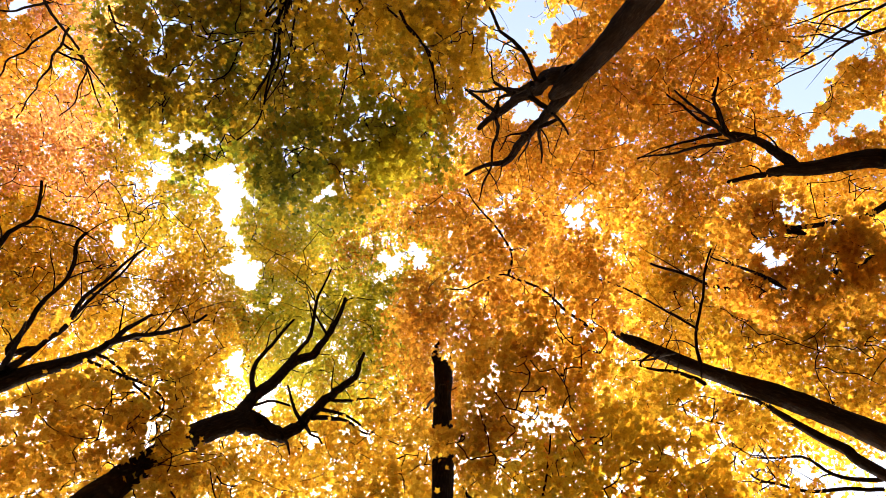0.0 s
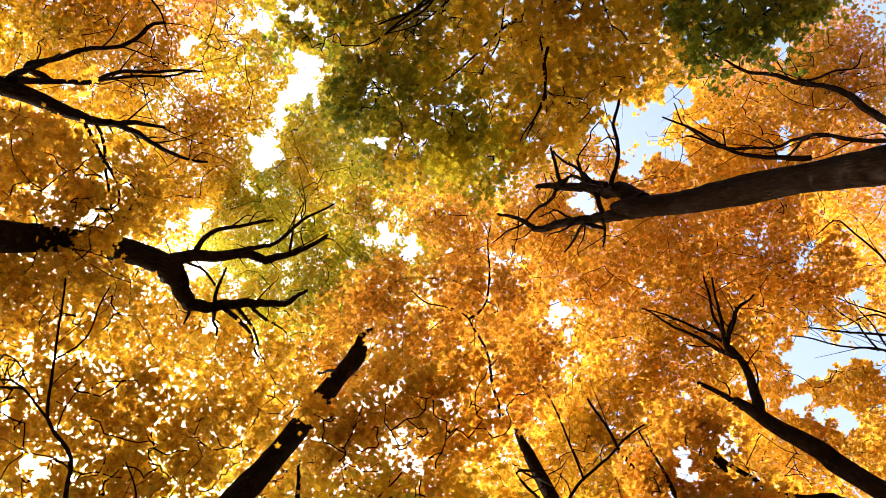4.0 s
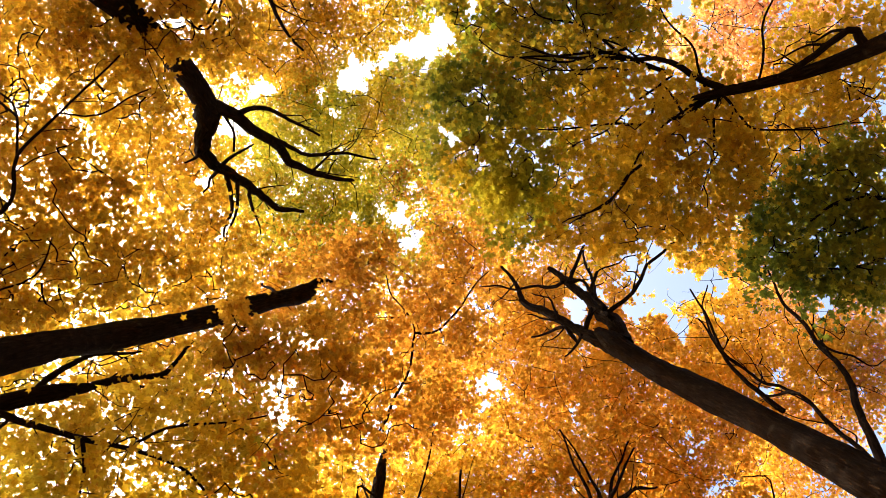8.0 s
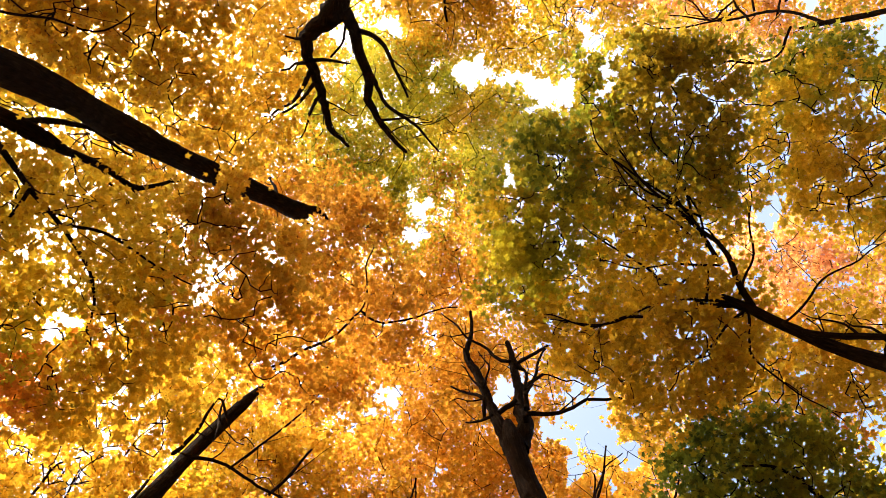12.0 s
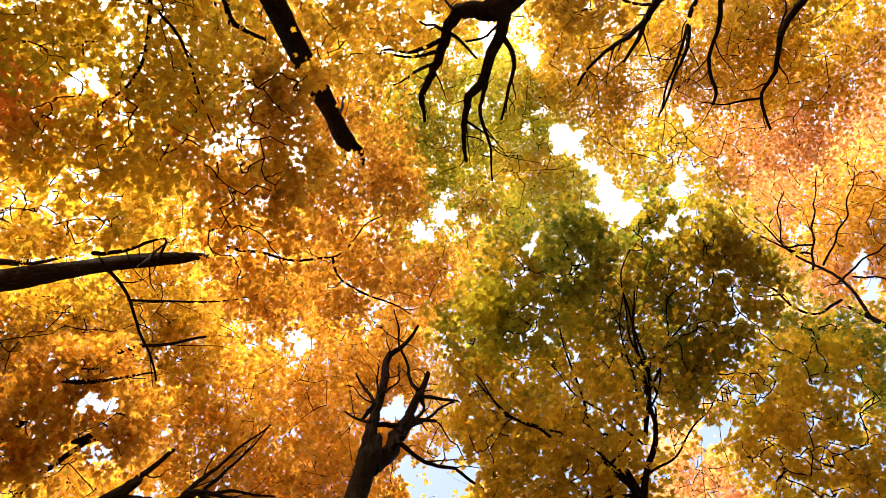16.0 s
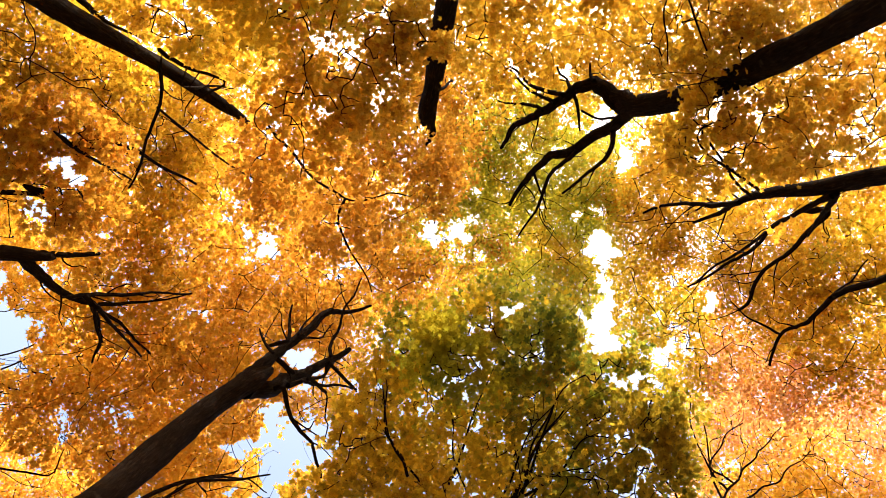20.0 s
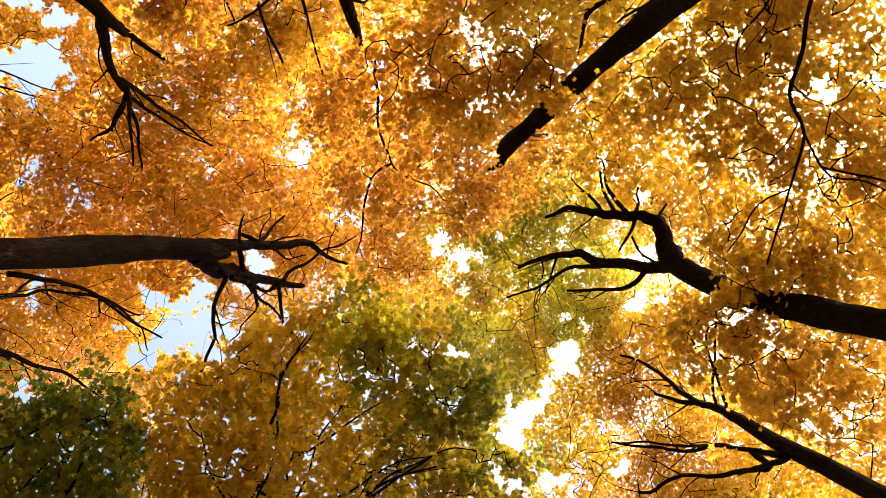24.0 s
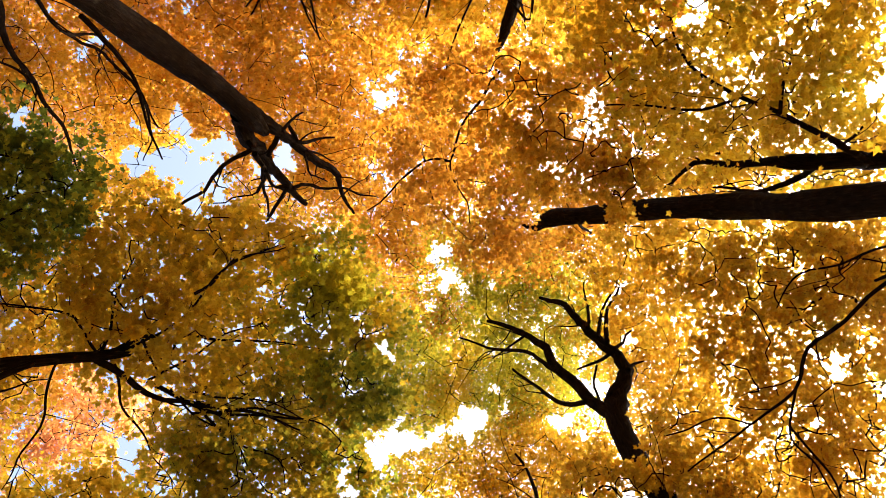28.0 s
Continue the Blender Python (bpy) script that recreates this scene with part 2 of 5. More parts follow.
def tube(line, sides, rough=0.0):
    """Points, triangles and grain of a knobbly tube round a line of (x, y, z, radius)."""
    at, r = line[:, :3], line[:, 3]
    way = np.gradient(at, axis=0)
    way /= np.linalg.norm(way, axis=1)[:, None] + 1e-9
    ref = np.array([1.0, 0.2, 0.1]) if abs(way[:, 0]).mean() < 0.7 else np.array([0.1, 1.0, 0.2])
    one = np.cross(way, ref)
    one /= np.linalg.norm(one, axis=1)[:, None]
    two = np.cross(way, one)
    turn = np.arange(sides) / sides * 2 * np.pi
    wide = r[:, None] * np.ones(sides)
    if rough:
        along = np.concatenate([[0], np.cumsum(np.linalg.norm(np.diff(at, axis=0), axis=1))])
        seed = rng.random(4) * 6
        wide = wide * (1 + rough * (np.sin(3 * turn + seed[0] + 1.3 * along[:, None]) * 0.5 + np.sin(5 * turn - 2.1 * along[:, None] + seed[1]) * 0.35 + rng.normal(0, 0.25, wide.shape) + 0.6 * np.sin(along * 2.3 + seed[2])[:, None]))
    ring = at[:, None] + wide[..., None] * (np.cos(turn)[None, :, None] * one[:, None] + np.sin(turn)[None, :, None] * two[:, None])
    n = len(at)
    i, j = np.meshgrid(np.arange(n - 1), np.arange(sides), indexing="ij")
    a, b, c, d = i * sides + j, i * sides + (j + 1) % sides, (i + 1) * sides + (j + 1) % sides, (i + 1) * sides + j
    tris = np.concatenate([np.stack([a, b, c], -1).reshape(-1, 3), np.stack([a, c, d], -1).reshape(-1, 3)])
    tip = n * sides
    k = np.arange(sides)
    cap = np.stack([(n - 1) * sides + k, (n - 1) * sides + (k + 1) % sides, np.full(sides, tip)], -1)
    verts = np.vstack([ring.reshape(-1, 3), at[-1] + way[-1] * r[-1]])
    length = np.concatenate([[0], np.cumsum(np.linalg.norm(np.diff(at, axis=0), axis=1))])
    around = np.abs((turn / np.pi + 1) % 2 - 1) * np.pi
    uv = np.stack([np.repeat(around[None], n, 0) * np.maximum(r, 0.02)[:, None], np.repeat(length[:, None], sides, 1)], -1).reshape(-1, 2)
    uv = np.vstack([uv, [0, length[-1]]])
    return verts, np.vstack([tris, cap]), uv


def part(name, me, parent, label="", kind=""):
    ob = new(name, me)
    ob.parent = parent
    if parent.parent is None:
        ob.matrix_parent_inverse = Matrix.Translation(-parent.location)
    return tagged(ob, label, kind=kind)


WOOD, BOUGHS, SPRAYS, TREES = {}, {}, {}, []


def tree(label):
    ob = tagged(new("maple_tree"), label, "tree", group="maples of the grove")
    WOOD[ob.name], BOUGHS[ob.name], SPRAYS[ob.name] = [], [], []
    TREES.append(ob)
    return ob


def trunk(ob, points, leafy=(0, 0)):
    """A trunk through the points, that leaves hide between the two heights of leafy."""
    ob.location = (points[0][0], points[0][1], 0)
    end, before = np.array(points[-1]), np.array(points[-2])
    tip = end[:3] + unit(end[:3] - before[:3]) * 0.45
    line = smooth_line([*points, (*tip, end[3] * 0.45)], 0.14)
    WOOD[ob.name].append(line)
    BOUGHS[ob.name].append(line[(line[:, 2] < leafy[0]) | (line[:, 2] > leafy[1])])
    v, f, uv = tube(line, 16 if math.hypot(*points[0][:2]) < 15 else 8, 0.10)
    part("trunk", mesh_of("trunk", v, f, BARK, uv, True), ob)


def limb(ob, points, fork=True, leafy=False):
    stock = np.vstack(WOOD[ob.name])
    away = np.linalg.norm(stock[:, :3] - np.array(points[0][:3]), axis=1)
    foot, first, ahead = stock[np.argmin(away)], np.array(points[0][:3]), np.array(points[1][:3])
    joint = []
    if 0.3 < away.min() < 0.8 and foot[2] < points[0][2] + 0.2:
        joint = [(*foot[:3], min(points[0][3] * 1.2, foot[3])), (*(0.5 * foot[:3] + 0.5 * first), points[0][3] * 1.1)]
    elif away.min() >= 0.3:
        joint = [(*(first - unit(ahead - first) * s), points[0][3] * r) for s, r in ((0.3, 0.3), (0.12, 0.8))]
    line = smooth_line([*joint, *points], 0.12)
    s = np.arange(len(line))
    kink = rng.normal(0, 1, (len(line), 3)) * line[:, 3:] * 0.12
    kink += 0.03 * np.sin(s[:, None] * rng.uniform(0.35, 0.75, 3) + rng.random(3) * 6) * np.minimum(s / 6, 1)[:, None]
    kink[0] = 0
    line[:, :3] += kink
    WOOD[ob.name].append(line)
    if not leafy:
        BOUGHS[ob.name].append(line[int(np.argmin(np.linalg.norm(line[:, :3] - np.array(points[0][:3]), axis=1))) :])
    v, f, uv = tube(line, 9, 0.09)
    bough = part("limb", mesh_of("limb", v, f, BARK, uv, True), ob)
    length = np.linalg.norm(np.diff(line[:, :3], axis=0), axis=1).sum()
    for k in range(int(min(7, 1 + length * 1.1)) if fork else 0):
        at = int(len(line) * (0.30 + 0.68 * (k + rng.random()) / (1 + length * 1.1)))
        if at >= len(line) - 1:
            at = len(line) - 2
        branchlet(bough, line[at], unit(line[at + 1, :3] - line[at, :3]), ob)


def branchlet(bough, foot, ahead, ob):
    """A thin crooked shoot off a limb, that bends upwards."""
    side = unit(np.cross(ahead, rng.normal(0, 1, 3)))
    way = unit(0.75 * ahead + 0.85 * side + np.array([0, 0, 0.25]))
    long = rng.uniform(0.6, 1.6)
    r = max(0.007, min(0.022, foot[3] * 0.45))
    points, p = [(*foot[:3], r)], foot[:3].copy()
    for k in range(4):
        way = unit(way + rng.normal(0, 0.28, 3) + np.array([0, 0, 0.12]))
        p = p + way * long / 4
        points.append((*p, r * (0.8 - 0.17 * k)))
    line = smooth_line(points, 0.13)
    WOOD[ob.name].append(line)
    v, f, uv = tube(line, 5, 0.05)
    shoot = new("branchlet", mesh_of("branchlet", v, f, BARK, uv, True))
    shoot.parent = bough
    shoot.matrix_parent_inverse = (Matrix.Translation(ob.location)).inverted() @ Matrix.Translation(ob.location)


def unit(v):
    return v / (np.linalg.norm(v, axis=-1, keepdims=True) + 1e-9)


def leaf_points(at, size, shape):
    """The outline points of leaves at the given places, hanging nearly level with their tips down a little."""
    n = len(at)
    turn = rng.random(n) * 2 * np.pi
    up = unit(np.stack([rng.normal(0, 0.42, n), rng.normal(0, 0.42, n), np.ones(n)], -1))
    ahead = np.stack([np.cos(turn), np.sin(turn), rng.normal(-0.25, 0.3, n)], -1)
    ahead = unit(ahead - (ahead * up).sum(-1, keepdims=True) * up)
    side = np.cross(ahead, up)
    big = size * rng.uniform(0.65, 1.25, n)
    curl = rng.uniform(0.2, 2.2, n)
    lx, ly, lz, tris = shape
    points = at[:, None] + big[:, None, None] * (lx[None, :, None] * side[:, None] + ly[None, :, None] * ahead[:, None] + (curl[:, None] * lz)[..., None] * up[:, None])
    return points.reshape(-1, 3), (np.arange(n)[:, None, None] * len(lx) + tris[None]).reshape(-1, 3)


def in_gap(p, slack):
    """Whether points lie in one of the gaps placed to fit the camera's view."""
    h = np.maximum(p[:, 2] - 1.6, 0.5)
    x, y = p[:, 0] / h, p[:, 1] / h
    hit = np.zeros(len(p), bool)
    for a, b, c in OPENINGS:
        turn = np.arctan2(y - b, x - a)
        edge = 0.86 * c * (1 + 0.26 * np.sin(2 * turn + 90 * a) + 0.22 * np.sin(3 * turn + 70 * b) + 0.16 * np.sin(5 * turn + 500 * c))
        hit |= (x - a) ** 2 + (y - b) ** 2 < (edge * slack) ** 2
    return hit


LONE, QUEUE, VIEW_FILL = {}, [], {}
CELL = 0.045


def crown(ob, centre, radius, sprays, size, mat):
    """Note one leafy mass of a crown, to be grown once all the wood stands."""
    QUEUE.append((ob, centre, radius, sprays, size, mat))


# lean: the direction in which the camera's eye sees a point
def lean(p):
    return p[..., :2] / np.maximum(p[..., 2:3] - 1.6, 0.5)


def room_for(p, area, limit):
    """Evens out leaf cover as the camera's eye sees it: of the sprays given, the ones whose direction is not yet closed
    by leaves.
    """
    keep = np.ones(len(p), bool)
    for k, (q, spot) in enumerate(zip(p, lean(p))):
        cell = (int(math.floor(spot[0] / CELL)), int(math.floor(spot[1] / CELL)))
        share = area[k] / ((q[2] - 1.6) * CELL) ** 2
        full = VIEW_FILL.get(cell, 0.0)
        keep[k] = full < limit * (1 + 0.75 * noise.noise(Vector(q) * 0.6))
        if keep[k]:
            for dx in (-1, 0, 1):
                for dy in (-1, 0, 1):
                    near = (cell[0] + dx, cell[1] + dy)
                    VIEW_FILL[near] = VIEW_FILL.get(near, 0.0) + share * (0.28 if dx == dy == 0 else 0.09)
    return keep


def hides_bough(p, boughs):
    """Whether sprays would hide one of the thick bare boughs from the camera's eye."""
    spot, high, out = lean(boughs), boughs[:, 2], np.zeros(len(p), bool)
    for k, (q, s) in enumerate(zip(p, lean(p))):
        near = ((spot[:, 0] - s[0]) ** 2 + (spot[:, 1] - s[1]) ** 2 < 0.040**2) & (q[2] < high + 0.3)
        out[k] = near.any()
    return out & (rng.random(len(p)) < BARE)


FINE, SPAN = 0.005, 1.3
WIDE = int(2 * SPAN / FINE)
OVERHEAD, COVER = np.zeros((WIDE, WIDE)), np.zeros((WIDE, WIDE))


def uneven(step, seed):
    """A gliding random field over the crowns, with clumps of about that lean."""
    dice = np.random.default_rng(seed)
    side = int(2 * SPAN / step) + 3
    knots = dice.random((side, side))
    at = np.arange(WIDE) * FINE / step
    low, part_of = at.astype(int), at - at.astype(int)
    part_of = part_of * part_of * (3 - 2 * part_of)
    rows = knots[low] * (1 - part_of)[:, None] + knots[low + 1] * part_of[:, None]
    return rows[:, low] * (1 - part_of) + rows[:, low + 1] * part_of


# thin places of the crowns, placed to fit the camera's view, where the sky shows between single leaves: lean in x and
# y, width
THINNED = [
    (0.205, 0.352, 0.055),
    (0.250, 0.375, 0.045),
    (0.528, -0.389, 0.045),
    (0.640, -0.412, 0.04),
    (0.395, 0.034, 0.04),
    (0.193, 0.377, 0.045),
    (0.554, -0.416, 0.06),
    (0.707, -0.318, 0.06),
    (0.307, -0.040, 0.035),
    (0.596, 0.291, 0.03),
    (0.302, -0.030, 0.035),
    (0.638, -0.425, 0.05),
    (0.753, -0.266, 0.04),
    (0.215, 0.358, 0.05),
    (0.317, -0.026, 0.035),
    (0.296, 0.360, 0.045),
    (0.298, -0.236, 0.025),
    (0.518, 0.468, 0.04),
    (0.186, 0.334, 0.04),
    (-0.381, 0.093, 0.05),
    (-0.057, 0.008, 0.035),
    (-0.052, 0.051, 0.035),
    (-0.217, 0.574, 0.04),
    (0.270, 0.667, 0.05),
    (-0.021, 0.044, 0.03),
    (-0.314, 0.742, 0.05),
    (-0.203, 0.515, 0.045),
    (0.788, -0.269, 0.05),
    (0.107, -0.271, 0.03),
    (0.121, -0.419, 0.03),
    (-0.309, -0.143, 0.03),
]


def closure():
    """How densely the crowns close at each lean: from 0, the most open places, to 1."""
    field = 1.1 * uneven(0.013, 1) + 1.1 * uneven(0.026, 2) + 0.7 * uneven(0.07, 3) + 0.5 * uneven(0.2, 4)
    rank = np.empty(field.size)
    rank[np.argsort(field, axis=None)] = np.arange(field.size) / field.size
    rank = rank.reshape(field.shape)
    spot = np.arange(WIDE) * FINE - SPAN
    for x, y, wide in THINNED:
        near = np.exp(-(((spot[:, None] - x) ** 2 + (spot[None] - y) ** 2) / wide**2))
        rank *= 1 - 0.8 * near
    return rank


CLOSURE = closure()


def closed(p):
    cell = np.clip(((lean(p) + SPAN) / FINE).astype(int), 0, WIDE - 1)
    return CLOSURE[cell[:, 0], cell[:, 1]]


def mark_wood(points, least):
    """Note in which directions from the camera's eye wood of at least that radius stands, and how high."""
    points = points[points[:, 3] > least]
    spot = lean(points)
    for (x, y), z, r in zip(spot, points[:, 2], points[:, 3] / np.maximum(points[:, 2] - 1.6, 0.5)):
        i, j, k = int((x + SPAN) / FINE), int((y + SPAN) / FINE), int(min(r, 0.03) / FINE + (1.9 if r > 0.012 else 1.0 if r > 0.003 else 0.8))
        if k < i < WIDE - k and k < j < WIDE - k:
            box = OVERHEAD[i - k : i + k + 1, j - k : j + k + 1]
            np.maximum(box, z, out=box)


def hides_wood(p, chance):
    """Leaves that would hide a branch from the camera's eye, left out so that it shows."""
    cell = np.clip(((lean(p) + SPAN) / FINE).astype(int), 0, WIDE - 1)
    wood = OVERHEAD[cell[:, 0], cell[:, 1]]
    return (p[:, 2] < wood + 0.05) & (rng.random(len(p)) < np.where(wood < 15.2, chance, 0.75 * chance))


def mosaic(p, size, layers, weight, least=0.0):
    """Evens leaf cover in the camera's view: of those given, the ones without too many others along their line of
    sight.
    """
    cell = np.clip(((lean(p) + SPAN) / FINE).astype(int), 1, WIDE - 2)
    share = weight * 0.38 * size**2 / (np.maximum(p[:, 2] - 1.6, 0.5) * FINE) ** 2
    most = layers * rng.uniform(0.75, 1.25, len(p)) * np.interp(np.maximum(CLOSURE[cell[:, 0], cell[:, 1]], least), CLUMPS, FILL)
    keep = np.zeros(len(p), bool)
    turn = rng.integers(0, 6, len(p))
    for k in range(6):
        some = np.flatnonzero(turn == k)
        some = some[COVER[cell[some, 0], cell[some, 1]] < most[some]]
        keep[some] = True
        for dx, dy, part_of in ((0, 0, 0.32), (1, 0, 0.11), (-1, 0, 0.11), (0, 1, 0.11), (0, -1, 0.11), (1, 1, 0.06), (1, -1, 0.06), (-1, 1, 0.06), (-1, -1, 0.06)):
            np.add.at(COVER, (cell[some, 0] + dx, cell[some, 1] + dy), share[some] * part_of)
    return keep


def place_sprays(ob, centre, radius, sprays, size, mat, boughs):
    """Where the flat sprays of a leafy mass sit in an uneven ellipsoid."""
    far = size > 0.18
    sprays = int(sprays * (1.0 if far else DENSE))
    way = unit(rng.normal(0, 1, (sprays, 3)))
    seed = Vector(rng.random(3) * 50)
    ragged = np.array([1.0 + 0.6 * noise.noise(Vector(q) * 2.2 + seed) for q in way])
    p = np.array(centre) + way * (ragged * rng.random(sprays) ** 0.45)[:, None] * np.array(radius)
    clump = np.array([noise.noise(Vector(q) * 0.45) + 0.6 * noise.noise(Vector(q) * 1.3 + seed) for q in p])
    p = p[(clump > -0.26) & ~in_gap(p, 1.0)]
    high = centre[2] > 12.5 and not far
    if not far:
        p = p[(np.hypot(*lean(p).T) < 1.08) | (rng.random(len(p)) < 0.3)]
        p = p[~hides_bough(p, boughs)]
    each = rng.integers(46, 76, len(p)) if high else rng.integers(9, 13, len(p)) if far else rng.integers(26, 44, len(p))
    if not far:
        keep = room_for(p, each * size**2 * 0.38, CLOSED * (1.0 if high else 0.95))
        p, each = p[keep], each[keep]
    SPRAYS[ob.name].append(p)
    return ob, p, each, size, mat, high, far


def leaf_mass(ob, p, each, size, mat, high, far):
    """The leaves of the sprays at p."""
    hub = np.repeat(p, each, 0)
    tilt = np.repeat(rng.normal(0, 0.28, (len(p), 2)), each, 0)
    spread = np.repeat(rng.uniform(0.28, 0.68, len(p)), each) * (1.3 if high else 2.0 if far else size / 0.11)
    turn, out = rng.random(len(hub)) * 2 * np.pi, np.sqrt(rng.random(len(hub))) * spread
    dx, dy = np.cos(turn) * out, np.sin(turn) * out
    at = hub + np.stack([dx, dy, dx * tilt[:, 0] + dy * tilt[:, 1] - 0.25 * out**2 + rng.normal(0, 0.07, len(hub))], -1)
    at = at[~in_gap(at, rng.uniform(0.85, 1.0, len(at)) * (1.2 - 0.6 * closed(at)))]
    if not far:
        at = at[~hides_wood(at, 0.985)]
        at = at[mosaic(at, size, 4.1 if mat in LOOSE else 5.4 if mat == "leaf_lime" else 2.8 if mat in THIN else 4.8 if mat in ("leaf_gold", "leaf_copper") else LAYERS, 1.15 if mat in LOOSE else 1.0, 0.05 if mat == "leaf_gold" else 0.0) | (np.hypot(*lean(at).T) > 1.2)]
    if not len(at):
        return
    lone = 0 if high or far else 24
    pts, tris = leaf_points(at[lone:], size, HIGH if high or far else FULL)
    part("leaf_mass", mesh_of("leaf_mass", pts, tris, LEAF[mat]), ob, kind="stuff")
    if mat not in LONE:
        LONE[mat] = mesh_of("leaf", np.stack(FULL[:3], -1), LEAF_TRIS, LEAF[mat])
    for q in at[:lone]:
        leaf = part("leaf", LONE[mat], ob)
        leaf.matrix_basis = pose(*q, rng.normal(0, 24), rng.normal(0, 24), rng.uniform(0, 360)) @ Matrix.Scale(size * rng.uniform(0.8, 1.2), 4)


def grow():
    """Place all the sprays, the lowest first, then the twigs that carry them, then the leaves."""
    lines = [w for some in BOUGHS.values() for w in some]
    boughs = np.vstack([w[::2][w[::2, 3] > 0.085] for w in lines])
    boughs = boughs[(boughs[:, 2] > 5) & (np.hypot(boughs[:, 0], boughs[:, 1]) < 13)]
    masses = [place_sprays(*q, boughs) for q in sorted(QUEUE, key=lambda q: q[1][2])]
    for w in lines:
        mark_wood(w, 0.008)
    for ob in TREES:
        finish(ob)
    for some in masses:
        leaf_mass(*some)


def finish(ob):
    """Grow twigs from the limbs of a tree to all its sprays, thinner towards the ends."""
    wood = np.vstack([w[len(w) // 3 :] if k == 0 else w for k, w in enumerate(WOOD[ob.name])])[::2]
    goal = np.vstack([np.zeros((0, 3)), *SPRAYS[ob.name]])
    if not len(goal):
        return
    near = np.array([np.min(((wood[:, :3] - g) ** 2).sum(1)) for g in goal])
    arr = np.zeros((len(wood) + 8 * len(goal), 3))
    arr[: len(wood)] = wood[:, :3]
    n = len(wood)
    up, load = np.full(len(arr), -1), np.zeros(len(arr))
    for k in np.argsort(near):
        g = goal[k]
        away = ((arr[:n] - g) ** 2).sum(1)
        last = int(np.argmin(away))
        gap = math.sqrt(away[last])
        start = arr[last].copy()
        bend = rng.normal(0, 0.10, 3) * gap
        pieces = min(8, 2 + int(gap / 0.4))
        for s in np.arange(1, pieces + 1) / pieces:
            arr[n] = start + (g - start) * s + bend * math.sin(s * math.pi) + (0, 0, -0.06 * gap * math.sin(s * math.pi)) + (rng.normal(0, 0.009, 3) if s < 1 else 0)
            up[n] = last
            last = n
            n += 1
        j = last
        while j >= 0:
            load[j] += 1
            j = up[j]
    child = np.arange(len(wood), n)
    base = up[child]
    a, b = arr[base], arr[child]
    thick = np.minimum(0.0032 * np.sqrt(load) ** 0.8 + 0.0015, 0.012)
    rb = thick[child]
    ra = np.where(base >= len(wood), np.minimum(thick[base], rb * 1.5), rb * 1.2)
    if math.hypot(*ob.location[:2]) < 14:
        mark_wood(np.vstack([np.column_stack([a + (b - a) * s, rb]) for s in (0.0, 0.2, 0.4, 0.6, 0.8)]), 0.0095)
    way = unit(b - a)
    one = unit(np.cross(way, np.array([0.3, 0.8, 0.5])))
    two = np.cross(way, one)
    rings = []
    for at, r in ((a, ra), (b, rb)):
        for q in range(3):
            rings.append(at + r[:, None] * (math.cos(q * math.pi / 1.5) * one + math.sin(q * math.pi / 1.5) * two))
    verts = np.stack(rings, 1)
    quad = np.array([(q, (q + 1) % 3, 3 + (q + 1) % 3) for q in range(3)] + [(q, 3 + (q + 1) % 3, 3 + q) for q in range(3)])
    tris = (np.arange(len(verts))[:, None, None] * 6 + quad[None]).reshape(-1, 3)
    uv = np.tile(np.array([(0, 0), (0.01, 0), (0.02, 0), (0, 0.2), (0.01, 0.2), (0.02, 0.2)]), (len(verts), 1))
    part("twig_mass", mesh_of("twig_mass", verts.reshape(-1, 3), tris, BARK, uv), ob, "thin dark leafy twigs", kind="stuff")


CLUMPS, FILL = (0.0, 0.035, 0.10, 0.35, 1.0), (0.0, 0.1, 0.65, 1.0, 1.3)
LAYERS, LOOSE = 4.4, ("leaf_olive", "leaf_green", "leaf_moss", "leaf_dark", "leaf_bronze")
THIN = ("leaf_mixed", "leaf_yellow", "leaf_peach")
DENSE, CLOSED, BARE = 3.3, 5.0, 0.95


def shading_maple(x, y, tall, mat):
    """A whole unseen maple, added round the glade to keep low sun and sky light out."""
    ob = tree("unseen autumn maple added round the glade to block low light")
    ob["group"] = "maples of the surrounding wood"
    lean_x, lean_y = rng.normal(0, 0.4, 2)
    trunk(ob, [(x, y, 0, 0.30), (x, y, 0.5, 0.24), (x + lean_x * 0.4, y + lean_y * 0.4, tall * 0.4, 0.20), (x + lean_x, y + lean_y, tall * 0.75, 0.11), (x + lean_x, y + lean_y, tall, 0.03)])
    for k in range(6):
        turn, low = k * 2.4 + rng.normal(0, 0.3), tall * (0.32 + 0.08 * k)
        dx, dy = math.cos(turn), math.sin(turn)
        limb(ob, [(x + lean_x * 0.6, y + lean_y * 0.6, low, 0.07), (x + dx * 1.4, y + dy * 1.4, low + 0.9, 0.05), (x + dx * 3.0, y + dy * 3.0, low + 1.6, 0.02)], False)
    crown(ob, (x, y, tall * 0.42), (4.6, 4.6, tall * 0.32), 230, 0.27, mat)
    crown(ob, (x, y, tall * 0.75), (3.8, 3.8, tall * 0.26), 120, 0.27, mat)


maple_a = tree("tall forked maple with a dark furrowed trunk and orange leaves")
trunk(maple_a, [(3.72, -3.82, 0.00, 0.304), (3.69, -3.78, 0.50, 0.241), (3.62, -3.71, 3.95, 0.224), (3.55, -3.64, 7.90, 0.210), (3.56, -3.63, 8.85, 0.217), (3.45, -3.46, 9.80, 0.218), (3.26, -3.21, 10.57, 0.215), (3.02, -3.00, 11.13, 0.210), (2.88, -2.90, 11.40, 0.206)])
